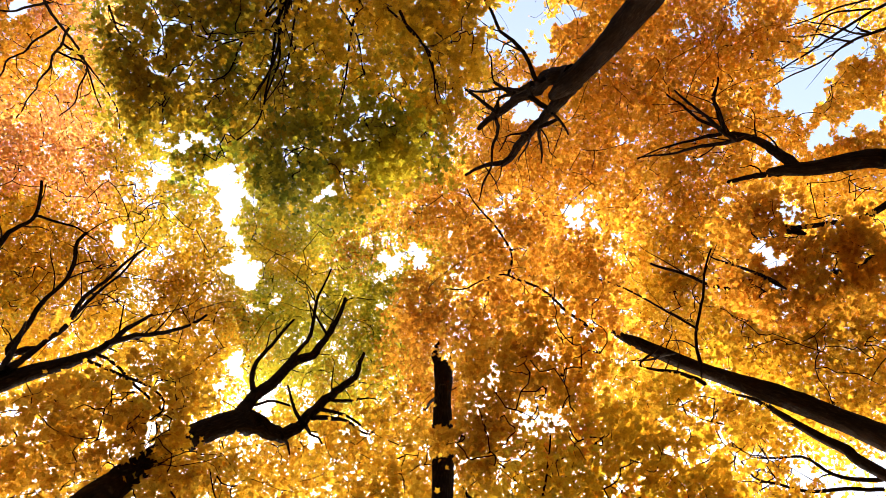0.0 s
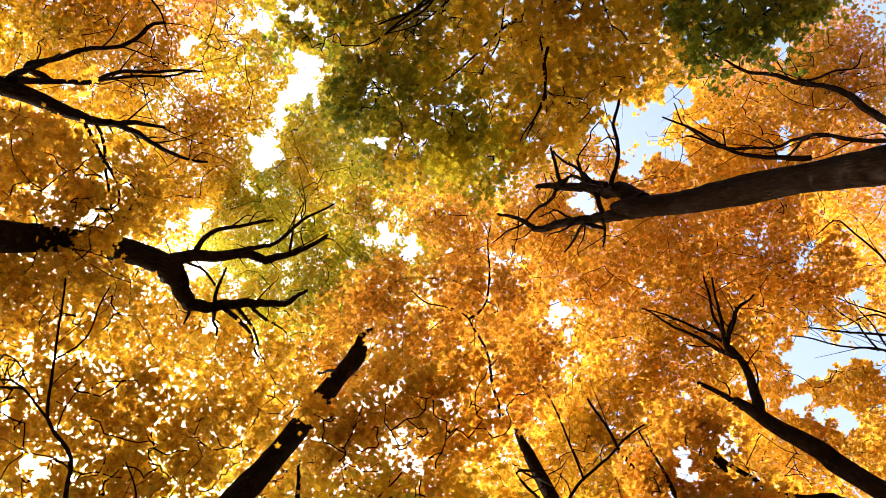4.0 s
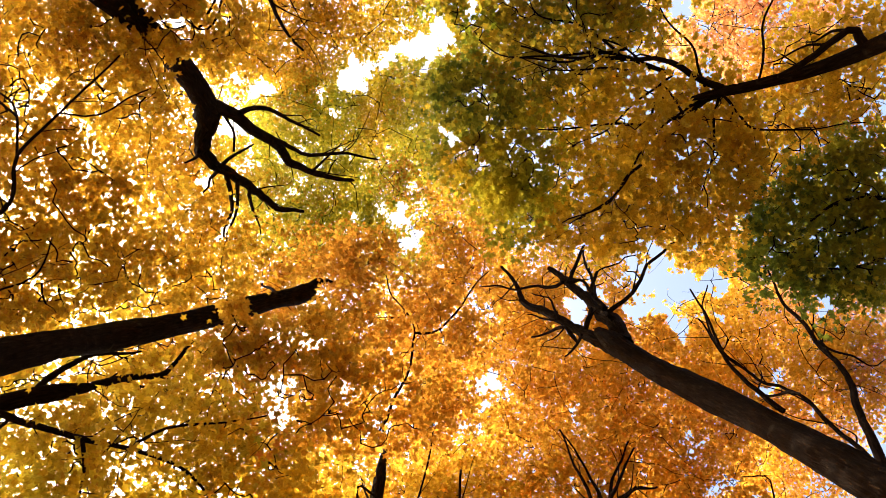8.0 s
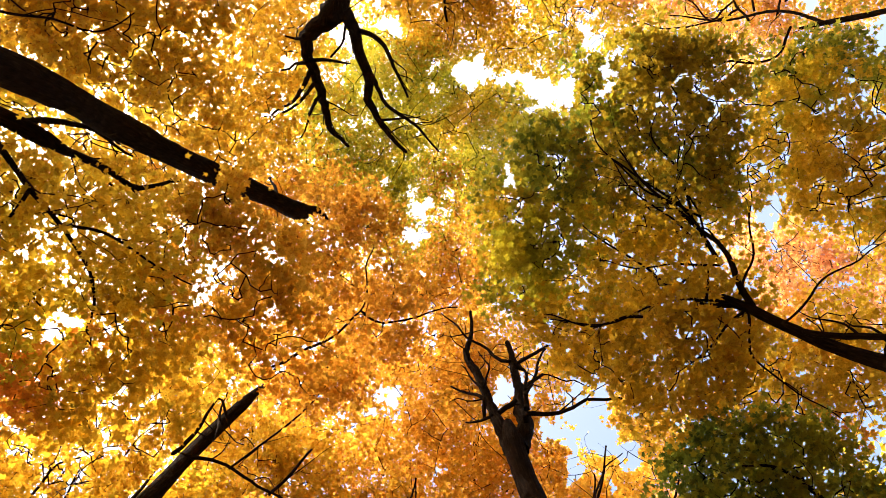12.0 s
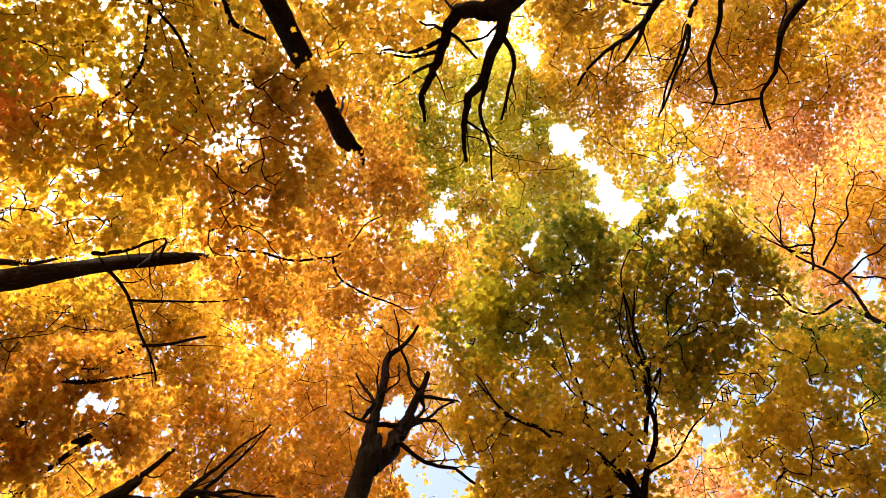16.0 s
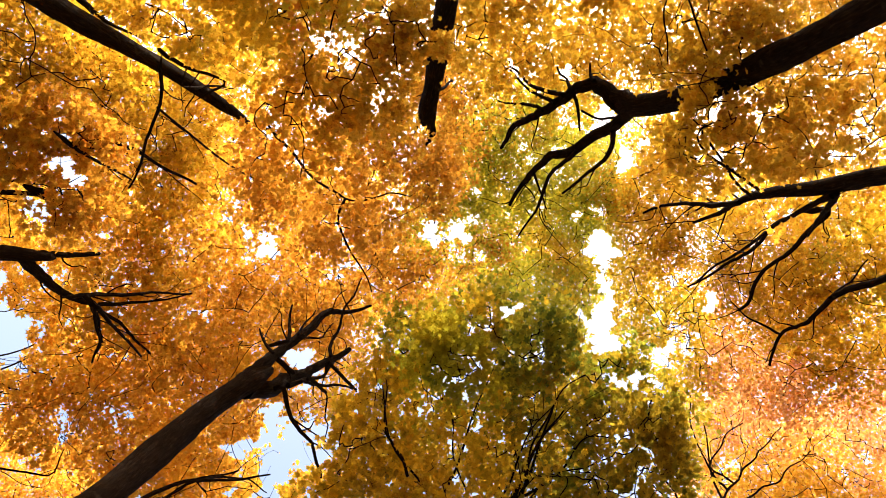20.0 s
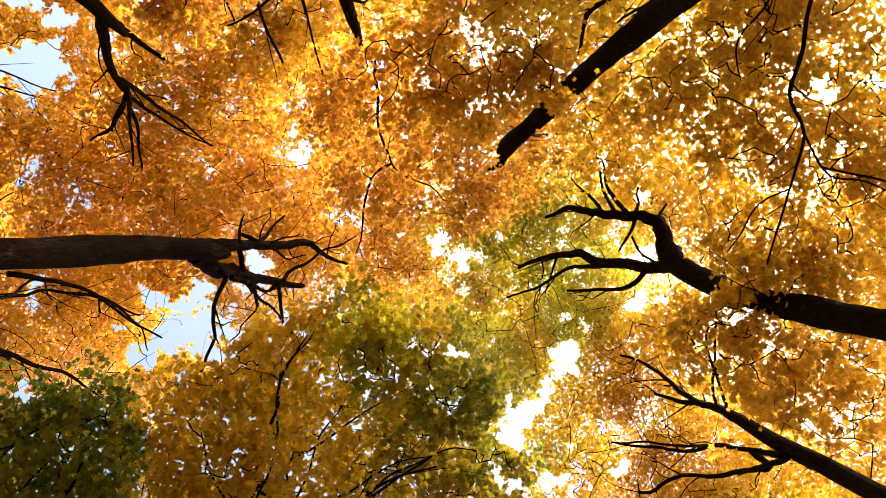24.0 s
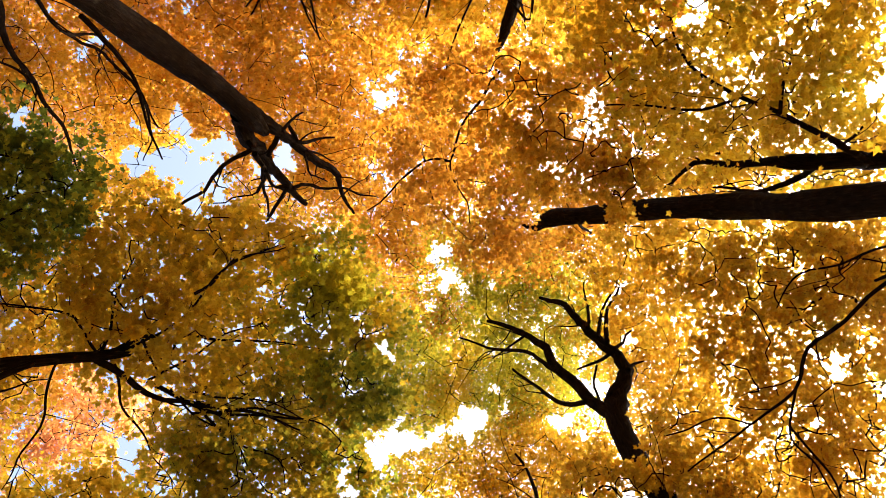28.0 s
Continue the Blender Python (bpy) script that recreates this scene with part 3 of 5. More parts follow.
limb(maple_a, [(3.04, -2.94, 11.20, 0.144), (2.88, -2.72, 11.98, 0.130), (2.73, -2.51, 12.55, 0.118), (2.44, -2.24, 13.25, 0.100), (2.16, -1.85, 13.96, 0.078), (1.90, -1.79, 14.29, 0.067), (1.53, -1.75, 14.73, 0.052), (1.22, -1.64, 15.10, 0.037)])
limb(maple_a, [(2.94, -3.05, 11.20, 0.181), (2.79, -3.12, 11.70, 0.169), (2.60, -3.18, 12.21, 0.154), (2.43, -3.12, 12.72, 0.138), (2.24, -3.04, 13.23, 0.119), (1.89, -2.96, 13.92, 0.090), (1.56, -2.75, 14.60, 0.058)])
limb(maple_a, [(2.38, -3.10, 11.80, 0.051), (2.18, -3.56, 11.90, 0.044), (1.96, -3.98, 11.99, 0.038), (1.74, -4.18, 12.05, 0.034), (1.63, -4.48, 12.11, 0.030), (1.43, -4.93, 12.20, 0.024)])
limb(maple_a, [(2.32, -3.06, 11.90, 0.063), (2.05, -3.08, 12.51, 0.048), (1.90, -3.22, 12.80, 0.040), (1.75, -3.42, 13.10, 0.032)])
limb(maple_a, [(1.69, -3.25, 12.60, 0.018), (1.62, -3.44, 12.68, 0.017), (1.61, -3.61, 12.74, 0.017), (1.64, -3.90, 12.85, 0.016), (1.58, -4.06, 12.92, 0.015), (1.58, -4.56, 13.10, 0.013)])
limb(maple_a, [(2.01, -2.97, 12.20, 0.041), (1.78, -2.98, 12.61, 0.034), (1.75, -2.86, 12.86, 0.030), (1.68, -2.76, 13.10, 0.026)])
limb(maple_a, [(1.69, -2.67, 12.60, 0.043), (1.43, -3.00, 12.99, 0.038), (1.13, -3.37, 13.40, 0.033)])
limb(maple_a, [(1.73, -2.62, 13.00, 0.044), (1.81, -2.41, 13.32, 0.041), (1.75, -1.91, 13.98, 0.032), (1.71, -1.56, 14.41, 0.026), (1.52, -0.96, 15.10, 0.015)])
limb(maple_a, [(2.58, -2.54, 11.80, 0.051), (2.45, -2.67, 11.89, 0.049), (2.29, -2.84, 12.00, 0.046)])
limb(maple_a, [(2.65, -2.41, 11.70, 0.039), (2.84, -2.34, 11.92, 0.033), (3.20, -2.10, 12.40, 0.018)])
limb(maple_a, [(2.50, -2.23, 12.20, 0.047), (2.60, -2.08, 12.49, 0.040), (2.71, -1.93, 12.76, 0.032), (2.76, -1.67, 13.20, 0.019)])
limb(maple_a, [(2.38, -2.12, 12.40, 0.030), (2.35, -1.91, 12.91, 0.022), (2.30, -1.68, 13.40, 0.013)])
limb(maple_a, [(2.35, -2.19, 12.40, 0.030), (2.12, -2.20, 12.74, 0.025), (1.98, -2.21, 12.94, 0.021), (1.81, -1.95, 13.40, 0.013)])
limb(maple_a, [(2.14, -3.02, 12.20, 0.041), (1.80, -3.28, 12.92, 0.034), (1.56, -3.29, 13.38, 0.029), (1.13, -3.65, 14.10, 0.021)])
limb(maple_a, [(3.40, -3.85, 8.10, 0.036), (3.29, -3.78, 8.30, 0.034), (3.00, -3.73, 8.66, 0.029), (2.49, -3.70, 9.13, 0.022), (1.85, -3.81, 9.60, 0.013)])
crown(maple_a, (4.4, -2.1, 16.8), (3.9, 3.9, 2.0), 330, 0.114, "leaf_orange")
crown(maple_a, (6.8, -4.5, 16.3), (3.7, 3.7, 2.0), 300, 0.114, "leaf_orange")
crown(maple_a, (10.0, -6.9, 17.3), (4.0, 4.0, 2.0), 200, 0.114, "leaf_orange")
crown(maple_a, (7.3, -6.7, 17.3), (3.5, 3.5, 2.0), 160, 0.114, "leaf_peach")

maple_b = tree("maple with two crooked dark limbs and yellow-green leaves")
trunk(maple_b, [(-4.82, 3.62, 0.00, 0.294), (-4.77, 3.59, 0.50, 0.233), (-4.68, 3.52, 3.85, 0.217), (-4.59, 3.45, 7.70, 0.203), (-4.74, 3.64, 9.29, 0.219), (-4.64, 3.61, 10.21, 0.221), (-4.40, 3.58, 11.03, 0.219), (-4.14, 3.58, 11.58, 0.215), (-3.82, 3.65, 12.10, 0.210)], leafy=(9.6, 11.4))
limb(maple_b, [(-3.85, 3.64, 12.00, 0.185), (-3.54, 3.95, 12.44, 0.170), (-3.30, 4.18, 12.76, 0.158), (-3.08, 4.26, 13.00, 0.149), (-2.80, 4.16, 13.37, 0.134), (-2.38, 3.83, 13.98, 0.106), (-1.80, 3.51, 14.64, 0.071), (-1.72, 3.24, 14.89, 0.057), (-1.60, 3.05, 15.10, 0.045)])
limb(maple_b, [(-3.86, 3.62, 12.00, 0.156), (-3.65, 3.36, 12.59, 0.142), (-3.37, 3.08, 13.19, 0.126), (-3.08, 2.87, 13.66, 0.112), (-2.74, 2.82, 14.05, 0.099), (-2.62, 2.63, 14.29, 0.090), (-2.36, 2.32, 14.71, 0.075), (-2.23, 2.01, 15.03, 0.062), (-2.11, 1.62, 15.40, 0.046)])
limb(maple_b, [(-3.16, 2.83, 13.40, 0.059), (-2.86, 2.44, 14.01, 0.050), (-2.79, 2.05, 14.43, 0.044), (-2.71, 1.54, 14.93, 0.036), (-2.51, 0.81, 15.60, 0.023)])
limb(maple_b, [(-3.68, 3.18, 12.60, 0.061), (-3.79, 2.85, 12.94, 0.054), (-3.71, 2.60, 13.21, 0.049), (-3.44, 2.25, 13.67, 0.038), (-3.13, 1.91, 14.10, 0.028)])
limb(maple_b, [(-2.55, 3.95, 13.00, 0.063), (-2.16, 4.16, 13.52, 0.051), (-1.81, 4.50, 13.98, 0.040), (-1.51, 4.91, 14.40, 0.028)])
limb(maple_b, [(-2.43, 3.82, 13.20, 0.045), (-2.01, 4.18, 13.80, 0.036), (-1.66, 4.64, 14.33, 0.027), (-1.49, 4.91, 14.60, 0.022)])
limb(maple_b, [(-2.65, 4.04, 12.80, 0.050), (-2.61, 4.40, 13.15, 0.037), (-2.49, 4.57, 13.39, 0.028), (-2.46, 4.80, 13.60, 0.020)])
limb(maple_b, [(-2.23, 3.67, 13.40, 0.046), (-1.90, 3.90, 13.85, 0.035), (-1.49, 3.96, 14.36, 0.021), (-1.28, 4.08, 14.60, 0.014)])
limb(maple_b, [(-2.77, 3.89, 12.80, 0.043), (-3.01, 3.71, 13.14, 0.034), (-3.22, 3.40, 13.60, 0.020)])
limb(maple_b, [(-3.08, 3.73, 13.20, 0.026), (-3.36, 3.52, 12.91, 0.028), (-3.64, 3.53, 12.60, 0.030)])
limb(maple_b, [(-3.24, 4.06, 12.50, 0.060), (-3.41, 3.75, 12.40, 0.060), (-3.67, 3.55, 12.30, 0.059)])
limb(maple_b, [(-3.10, 4.23, 12.60, 0.049), (-3.06, 4.45, 12.82, 0.036), (-3.11, 4.78, 13.10, 0.019)])
limb(maple_b, [(-2.39, 2.31, 14.20, 0.035), (-2.74, 1.96, 14.73, 0.025), (-3.04, 1.61, 15.20, 0.015)])
crown(maple_b, (-2.8, 2.4, 18.8), (3.8, 3.8, 2.0), 420, 0.085, "leaf_lime")
crown(maple_b, (-4.0, 0.1, 18.3), (2.4, 2.4, 2.0), 170, 0.085, "leaf_lime")
crown(maple_b, (-1.3, 5.3, 18.3), (3.0, 3.0, 2.0), 200, 0.085, "leaf_lime")
crown(maple_b, (-2.0, 7.8, 14.3), (3.2, 3.2, 2.0), 299, 0.098, "leaf_gold")
crown(maple_b, (-3.7, 6.5, 13.3), (2.9, 2.9, 2.0), 286, 0.098, "leaf_gold")
crown(maple_b, (-4.4, -1.9, 18.1), (2.0, 2.0, 1.6), 110, 0.085, "leaf_lime")
crown(maple_b, (-1.9, -1.9, 18.6), (2.1, 2.1, 1.6), 110, 0.100, "leaf_gold")
crown(maple_b, (-3.5, 0.9, 18.6), (2.3, 2.3, 1.6), 150, 0.085, "leaf_lime")
crown(maple_b, (-5.2, 2.6, 18.1), (1.8, 1.8, 1.6), 100, 0.085, "leaf_lime")
crown(maple_b, (-1.3, 3.6, 18.6), (2.5, 2.5, 1.6), 150, 0.085, "leaf_lime")
crown(maple_b, (-4.9, 2.6, 18.1), (2.6, 2.6, 1.6), 140, 0.085, "leaf_lime")
crown(maple_b, (-3.4, 0.5, 18.6), (2.5, 2.5, 1.6), 120, 0.085, "leaf_lime")
crown(maple_b, (-2.4, 4.2, 18.1), (2.2, 2.2, 1.6), 110, 0.085, "leaf_lime")

maple_c = tree("straight dark-trunked maple with golden-orange leaves")
trunk(maple_c, [(-0.01, 5.40, 0.00, 0.289), (-0.01, 5.35, 0.50, 0.229), (-0.01, 5.25, 3.90, 0.213), (-0.01, 5.15, 7.80, 0.199), (0.15, 5.48, 10.05, 0.228), (0.32, 4.97, 12.29, 0.234), (0.37, 4.59, 13.08, 0.231), (0.42, 4.01, 14.01, 0.223), (0.49, 3.57, 14.60, 0.216)], leafy=(12.4, 13.5))
limb(maple_c, [(0.42, 3.68, 14.50, 0.157), (0.35, 3.41, 14.85, 0.125), (0.33, 3.07, 15.25, 0.084), (0.46, 2.77, 15.60, 0.047)])
limb(maple_c, [(0.45, 3.72, 14.40, 0.099), (0.56, 3.43, 14.87, 0.072), (0.70, 3.27, 15.14, 0.055), (0.69, 3.08, 15.40, 0.038)])
limb(maple_c, [(0.47, 3.72, 14.40, 0.071), (0.64, 3.61, 14.74, 0.058), (0.73, 3.16, 15.60, 0.023)])
limb(maple_c, [(0.37, 3.84, 13.90, 0.055), (0.21, 4.12, 14.36, 0.043), (-0.08, 4.57, 15.10, 0.022)])
limb(maple_c, [(3.56, 2.04, 12.60, 0.037), (3.06, 1.54, 13.09, 0.032), (2.06, 0.95, 13.80, 0.024), (1.11, 1.27, 14.33, 0.018), (0.58, 1.36, 14.60, 0.014)])
limb(maple_c, [(2.04, 0.92, 13.60, 0.033), (2.17, 0.29, 14.00, 0.029), (1.65, -0.49, 14.59, 0.022), (1.23, -1.29, 15.10, 0.015)])
crown(maple_c, (1.6, 2.4, 17.8), (3.8, 3.8, 2.0), 612, 0.108, "leaf_copper")
crown(maple_c, (1.3, 5.6, 16.3), (2.8, 2.8, 2.0), 442, 0.114, "leaf_copper")
crown(maple_c, (0.1, 6.5, 14.8), (2.3, 2.3, 2.0), 272, 0.114, "leaf_orange")
crown(maple_c, (2.0, 3.2, 15.8), (2.4, 2.4, 2.0), 340, 0.114, "leaf_copper")
crown(maple_c, (-0.6, 5.8, 11.1), (2.3, 2.3, 1.5), 130, 0.107, "leaf_gold")
crown(maple_c, (-0.4, 2.8, 17.6), (3.0, 3.0, 1.8), 289, 0.105, "leaf_lime")
crown(maple_c, (-2.1, 4.5, 16.6), (2.5, 2.5, 1.8), 255, 0.098, "leaf_lime")
crown(maple_c, (0.5, 9.2, 12.0), (1.4, 1.4, 1.1), 60, 0.115, "leaf_gold")
crown(maple_c, (1.8, 4.2, 17.1), (2.6, 2.6, 1.8), 220, 0.105, "leaf_copper")
crown(maple_c, (4.3, 3.1, 16.6), (2.5, 2.5, 1.8), 200, 0.105, "leaf_orange")
crown(maple_c, (2.1, 5.7, 17.1), (2.6, 2.6, 1.8), 200, 0.105, "leaf_orange")
crown(maple_c, (-0.9, 4.9, 13.1), (1.4, 1.4, 1.2), 90, 0.112, "leaf_gold")
crown(maple_c, (0.6, 1.7, 13.1), (1.1, 1.1, 1.0), 60, 0.112, "leaf_copper")
# two high masses added above the seen leaves to shade what lies below
crown(maple_c, (0.8, 8.2, 19.6), (4.2, 4.2, 1.4), 320, 0.110, "leaf_amber")
crown(maple_c, (2.6, 6.0, 20.2), (3.6, 3.6, 1.4), 260, 0.110, "leaf_orange")
crown(maple_c, (2.4, 1.2, 12.9), (1.7, 1.7, 0.9), 110, 0.112, "leaf_copper")
crown(maple_c, (1.7, 2.7, 13.7), (1.7, 1.7, 0.9), 100, 0.112, "leaf_copper")

maple_c2 = tree("slender second maple stem with low branches and sparse gold leaves")
trunk(maple_c2, [(0.59, 7.44, 0.00, 0.197), (0.58, 7.37, 0.50, 0.156), (0.57, 7.23, 4.40, 0.145), (0.56, 7.09, 8.80, 0.136), (0.63, 6.72, 9.04, 0.137), (0.67, 6.36, 9.26, 0.138), (0.72, 6.11, 9.40, 0.138)])
limb(maple_c2, [(0.69, 6.29, 9.40, 0.095), (0.77, 6.13, 9.80, 0.086), (0.93, 5.78, 10.45, 0.068), (1.05, 5.45, 10.93, 0.053), (0.98, 5.24, 11.20, 0.043), (0.71, 4.98, 11.60, 0.028)])
limb(maple_c2, [(0.66, 6.30, 9.30, 0.055), (0.51, 6.30, 9.58, 0.051), (0.38, 6.12, 10.19, 0.041), (0.55, 5.67, 11.10, 0.021)])
limb(maple_c2, [(0.67, 6.51, 8.80, 0.048), (1.03, 6.01, 8.85, 0.043), (1.44, 5.52, 8.91, 0.037), (1.72, 5.00, 8.96, 0.032), (2.09, 4.49, 9.01, 0.026), (2.65, 4.15, 9.07, 0.020), (3.06, 4.12, 9.10, 0.017)])
limb(maple_c2, [(1.41, 5.44, 8.80, 0.028), (1.92, 5.64, 8.89, 0.023), (2.52, 5.90, 9.00, 0.016)])
limb(maple_c2, [(1.71, 4.96, 8.90, 0.024), (1.63, 4.39, 8.99, 0.021), (1.77, 3.60, 9.11, 0.016), (1.86, 3.03, 9.20, 0.013)])
limb(maple_c2, [(0.82, 6.32, 8.90, 0.032), (0.94, 6.52, 8.85, 0.024), (1.10, 6.69, 8.80, 0.016)])
crown(maple_c2, (2.2, 5.3, 8.8), (2.1, 2.1, 1.2), 120, 0.116, "leaf_yellow")
crown(maple_c2, (2.9, 4.3, 9.0), (1.6, 1.6, 1.2), 120, 0.116, "leaf_mixed")
crown(maple_c2, (2.2, 3.7, 10.9), (1.4, 1.4, 1.1), 70, 0.116, "leaf_mixed")
crown(maple_c2, (2.6, 6.2, 10.8), (2.0, 2.0, 1.1), 70, 0.116, "leaf_yellow")
crown(maple_c2, (0.4, 3.7, 11.0), (0.4, 0.4, 0.5), 12, 0.112, "leaf_amber")
crown(maple_c2, (1.8, 3.0, 10.8), (1.4, 1.4, 0.9), 110, 0.112, "leaf_amber")
crown(maple_c2, (2.7, 1.8, 11.4), (1.4, 1.4, 0.9), 80, 0.112, "leaf_orange")

maple_d = tree("maple with an elbowed limb and deep orange leaves")
trunk(maple_d, [(8.66, -1.22, 0.00, 0.244), (8.57, -1.21, 0.50, 0.194), (8.41, -1.18, 4.80, 0.180), (8.24, -1.16, 9.60, 0.169), (7.91, -1.20, 10.31, 0.158), (7.51, -1.14, 10.92, 0.145), (7.27, -1.15, 11.20, 0.138)])
limb(maple_d, [(7.34, -1.15, 11.20, 0.080), (7.16, -1.10, 11.80, 0.063), (7.00, -1.13, 12.19, 0.051), (6.80, -1.08, 12.60, 0.037)])
limb(maple_d, [(7.27, -1.18, 11.20, 0.112), (7.28, -1.59, 11.72, 0.096), (7.18, -1.89, 12.21, 0.079), (6.95, -2.13, 12.80, 0.056)])
limb(maple_d, [(6.97, -2.14, 12.80, 0.050), (6.81, -2.55, 13.43, 0.041), (6.62, -3.01, 14.03, 0.032), (6.45, -3.55, 14.60, 0.022)])
limb(maple_d, [(6.91, -2.18, 12.80, 0.050), (7.09, -2.87, 13.54, 0.035), (7.46, -3.61, 14.20, 0.021)])
limb(maple_d, [(6.77, -2.16, 12.80, 0.043), (6.49, -2.14, 13.29, 0.037), (6.21, -2.13, 13.72, 0.030), (5.59, -1.87, 14.60, 0.014)])
limb(maple_d, [(6.72, 0.02, 10.60, 0.090), (6.66, -0.09, 10.97, 0.072), (6.57, -0.08, 11.31, 0.055), (6.56, -0.30, 11.60, 0.039)], leafy=True)
limb(maple_d, [(8.71, -0.02, 10.10, 0.075), (8.23, 0.70, 10.71, 0.066), (7.05, 1.08, 11.52, 0.050), (6.74, 1.20, 11.70, 0.046), (6.18, 1.16, 12.01, 0.039), (5.75, 1.02, 12.23, 0.034), (5.04, 0.67, 12.60, 0.024)], leafy=True)
limb(maple_d, [(6.39, 0.98, 10.60, 0.040), (6.29, 0.71, 11.43, 0.029), (6.06, 0.58, 12.10, 0.017)])
limb(maple_d, [(9.31, -0.68, 11.10, 0.074), (8.80, -0.12, 11.60, 0.061), (7.94, -0.05, 12.14, 0.045), (7.37, -0.05, 12.46, 0.035), (7.11, 0.03, 12.60, 0.030)], leafy=True)
limb(maple_d, [(6.43, -1.83, 11.60, 0.044), (6.14, -1.79, 12.24, 0.038), (5.62, -1.78, 13.07, 0.027), (5.22, -1.74, 13.60, 0.020)])
limb(maple_d, [(6.07, -1.98, 11.60, 0.044), (6.02, -2.52, 12.30, 0.034), (5.90, -3.21, 13.10, 0.019)])
limb(maple_d, [(6.12, -1.97, 11.60, 0.039), (6.29, -2.67, 12.14, 0.028), (6.55, -3.33, 12.60, 0.018)])
crown(maple_d, (8.8, -3.3, 14.8), (2.9, 2.9, 2.0), 290, 0.114, "leaf_orange")
crown(maple_d, (8.6, -0.3, 15.3), (3.2, 3.2, 2.0), 300, 0.114, "leaf_orange")
crown(maple_d, (11.0, -0.9, 14.3), (2.8, 2.8, 2.0), 210, 0.114, "leaf_amber")
crown(maple_d, (8.8, -0.7, 14.3), (2.8, 2.8, 2.0), 170, 0.114, "leaf_amber")
crown(maple_d, (6.6, 0.9, 10.9), (0.8, 0.8, 0.5), 36, 0.112, "leaf_orange")
crown(maple_d, (7.7, 0.7, 10.4), (0.8, 0.8, 0.5), 36, 0.112, "leaf_amber")
crown(maple_d, (6.0, 0.0, 10.4), (0.5, 0.5, 0.4), 20, 0.112, "leaf_orange")
crown(maple_d, (10.5, -3.9, 14.6), (1.7, 1.7, 1.6), 70, 0.115, "leaf_amber")

maple_e = tree("maple with long slender limbs and bright yellow leaves")
trunk(maple_e, [(-7.94, 2.55, 0.00, 0.251), (-7.87, 2.52, 0.50, 0.199), (-7.72, 2.47, 4.70, 0.185), (-7.56, 2.43, 9.40, 0.173), (-7.42, 2.40, 10.22, 0.159), (-7.17, 2.28, 10.94, 0.142), (-6.79, 2.21, 11.60, 0.122)])
limb(maple_e, [(-6.79, 2.21, 11.60, 0.100), (-6.65, 2.14, 12.10, 0.084), (-6.50, 1.98, 12.58, 0.067), (-6.20, 1.58, 13.40, 0.033)])
limb(maple_e, [(-6.45, 2.00, 12.20, 0.065), (-6.10, 1.98, 13.22, 0.052), (-5.75, 2.04, 13.90, 0.041), (-5.42, 1.79, 14.60, 0.029)])
limb(maple_e, [(-7.15, 2.07, 10.60, 0.055), (-7.02, 1.75, 11.40, 0.048), (-6.93, 1.16, 12.21, 0.040), (-6.70, 0.63, 12.90, 0.030), (-6.37, 0.07, 13.60, 0.020)])
limb(maple_e, [(-7.23, 2.14, 10.60, 0.060), (-7.52, 1.93, 11.14, 0.048), (-7.93, 1.49, 12.10, 0.023)])
limb(maple_e, [(-8.29, 2.10, 12.10, 0.058), (-8.15, 1.40, 12.56, 0.052), (-7.81, 0.81, 12.99, 0.044), (-7.75, 0.38, 13.22, 0.040), (-7.76, -0.00, 13.41, 0.037), (-7.62, -0.33, 13.60, 0.033)])
limb(maple_e, [(-6.25, 2.18, 11.40, 0.033), (-5.56, 2.50, 11.25, 0.028), (-4.99, 2.85, 11.12, 0.024), (-4.81, 3.04, 11.06, 0.023), (-4.99, 3.22, 11.00, 0.021)])
limb(maple_e, [(-7.25, 2.24, 10.60, 0.045), (-7.16, 1.78, 11.54, 0.039), (-6.95, 1.25, 12.36, 0.033), (-6.74, 0.72, 13.00, 0.027), (-6.45, 0.19, 13.60, 0.020)])
limb(maple_e, [(-6.51, 1.99, 12.60, 0.043), (-6.41, 2.06, 13.26, 0.031), (-6.34, 1.94, 13.80, 0.020)])
limb(maple_e, [(-6.20, 2.00, 11.40, 0.033), (-5.39, 2.28, 10.97, 0.026), (-4.48, 2.68, 10.41, 0.018), (-4.62, 2.92, 10.10, 0.014)])
crown(maple_e, (-7.7, -0.3, 16.8), (2.9, 2.9, 2.0), 351, 0.098, "leaf_yellow")
crown(maple_e, (-9.6, 2.4, 15.8), (3.1, 3.1, 2.0), 364, 0.098, "leaf_gold")
crown(maple_e, (-7.2, 2.9, 16.3), (2.1, 2.1, 2.0), 195, 0.098, "leaf_gold")
crown(maple_e, (-10.8, -1.0, 16.3), (2.9, 2.9, 2.0), 260, 0.098, "leaf_peach")
crown(maple_e, (-4.9, 3.3, 10.0), (1.8, 1.8, 1.1), 123, 0.098, "leaf_gold")
crown(maple_e, (-5.7, 2.7, 9.6), (1.3, 1.3, 1.2), 120, 0.112, "leaf_amber")
crown(maple_e, (-10.0, 4.5, 14.3), (2.3, 2.3, 2.0), 156, 0.098, "leaf_gold")
crown(maple_e, (-8.0, 7.8, 14.1), (2.1, 2.1, 1.6), 182, 0.098, "leaf_gold")
crown(maple_e, (-8.9, 5.2, 15.1), (1.9, 1.9, 1.6), 143, 0.098, "leaf_gold")

maple_g = tree("leaning maple trunk with golden-orange leaves")
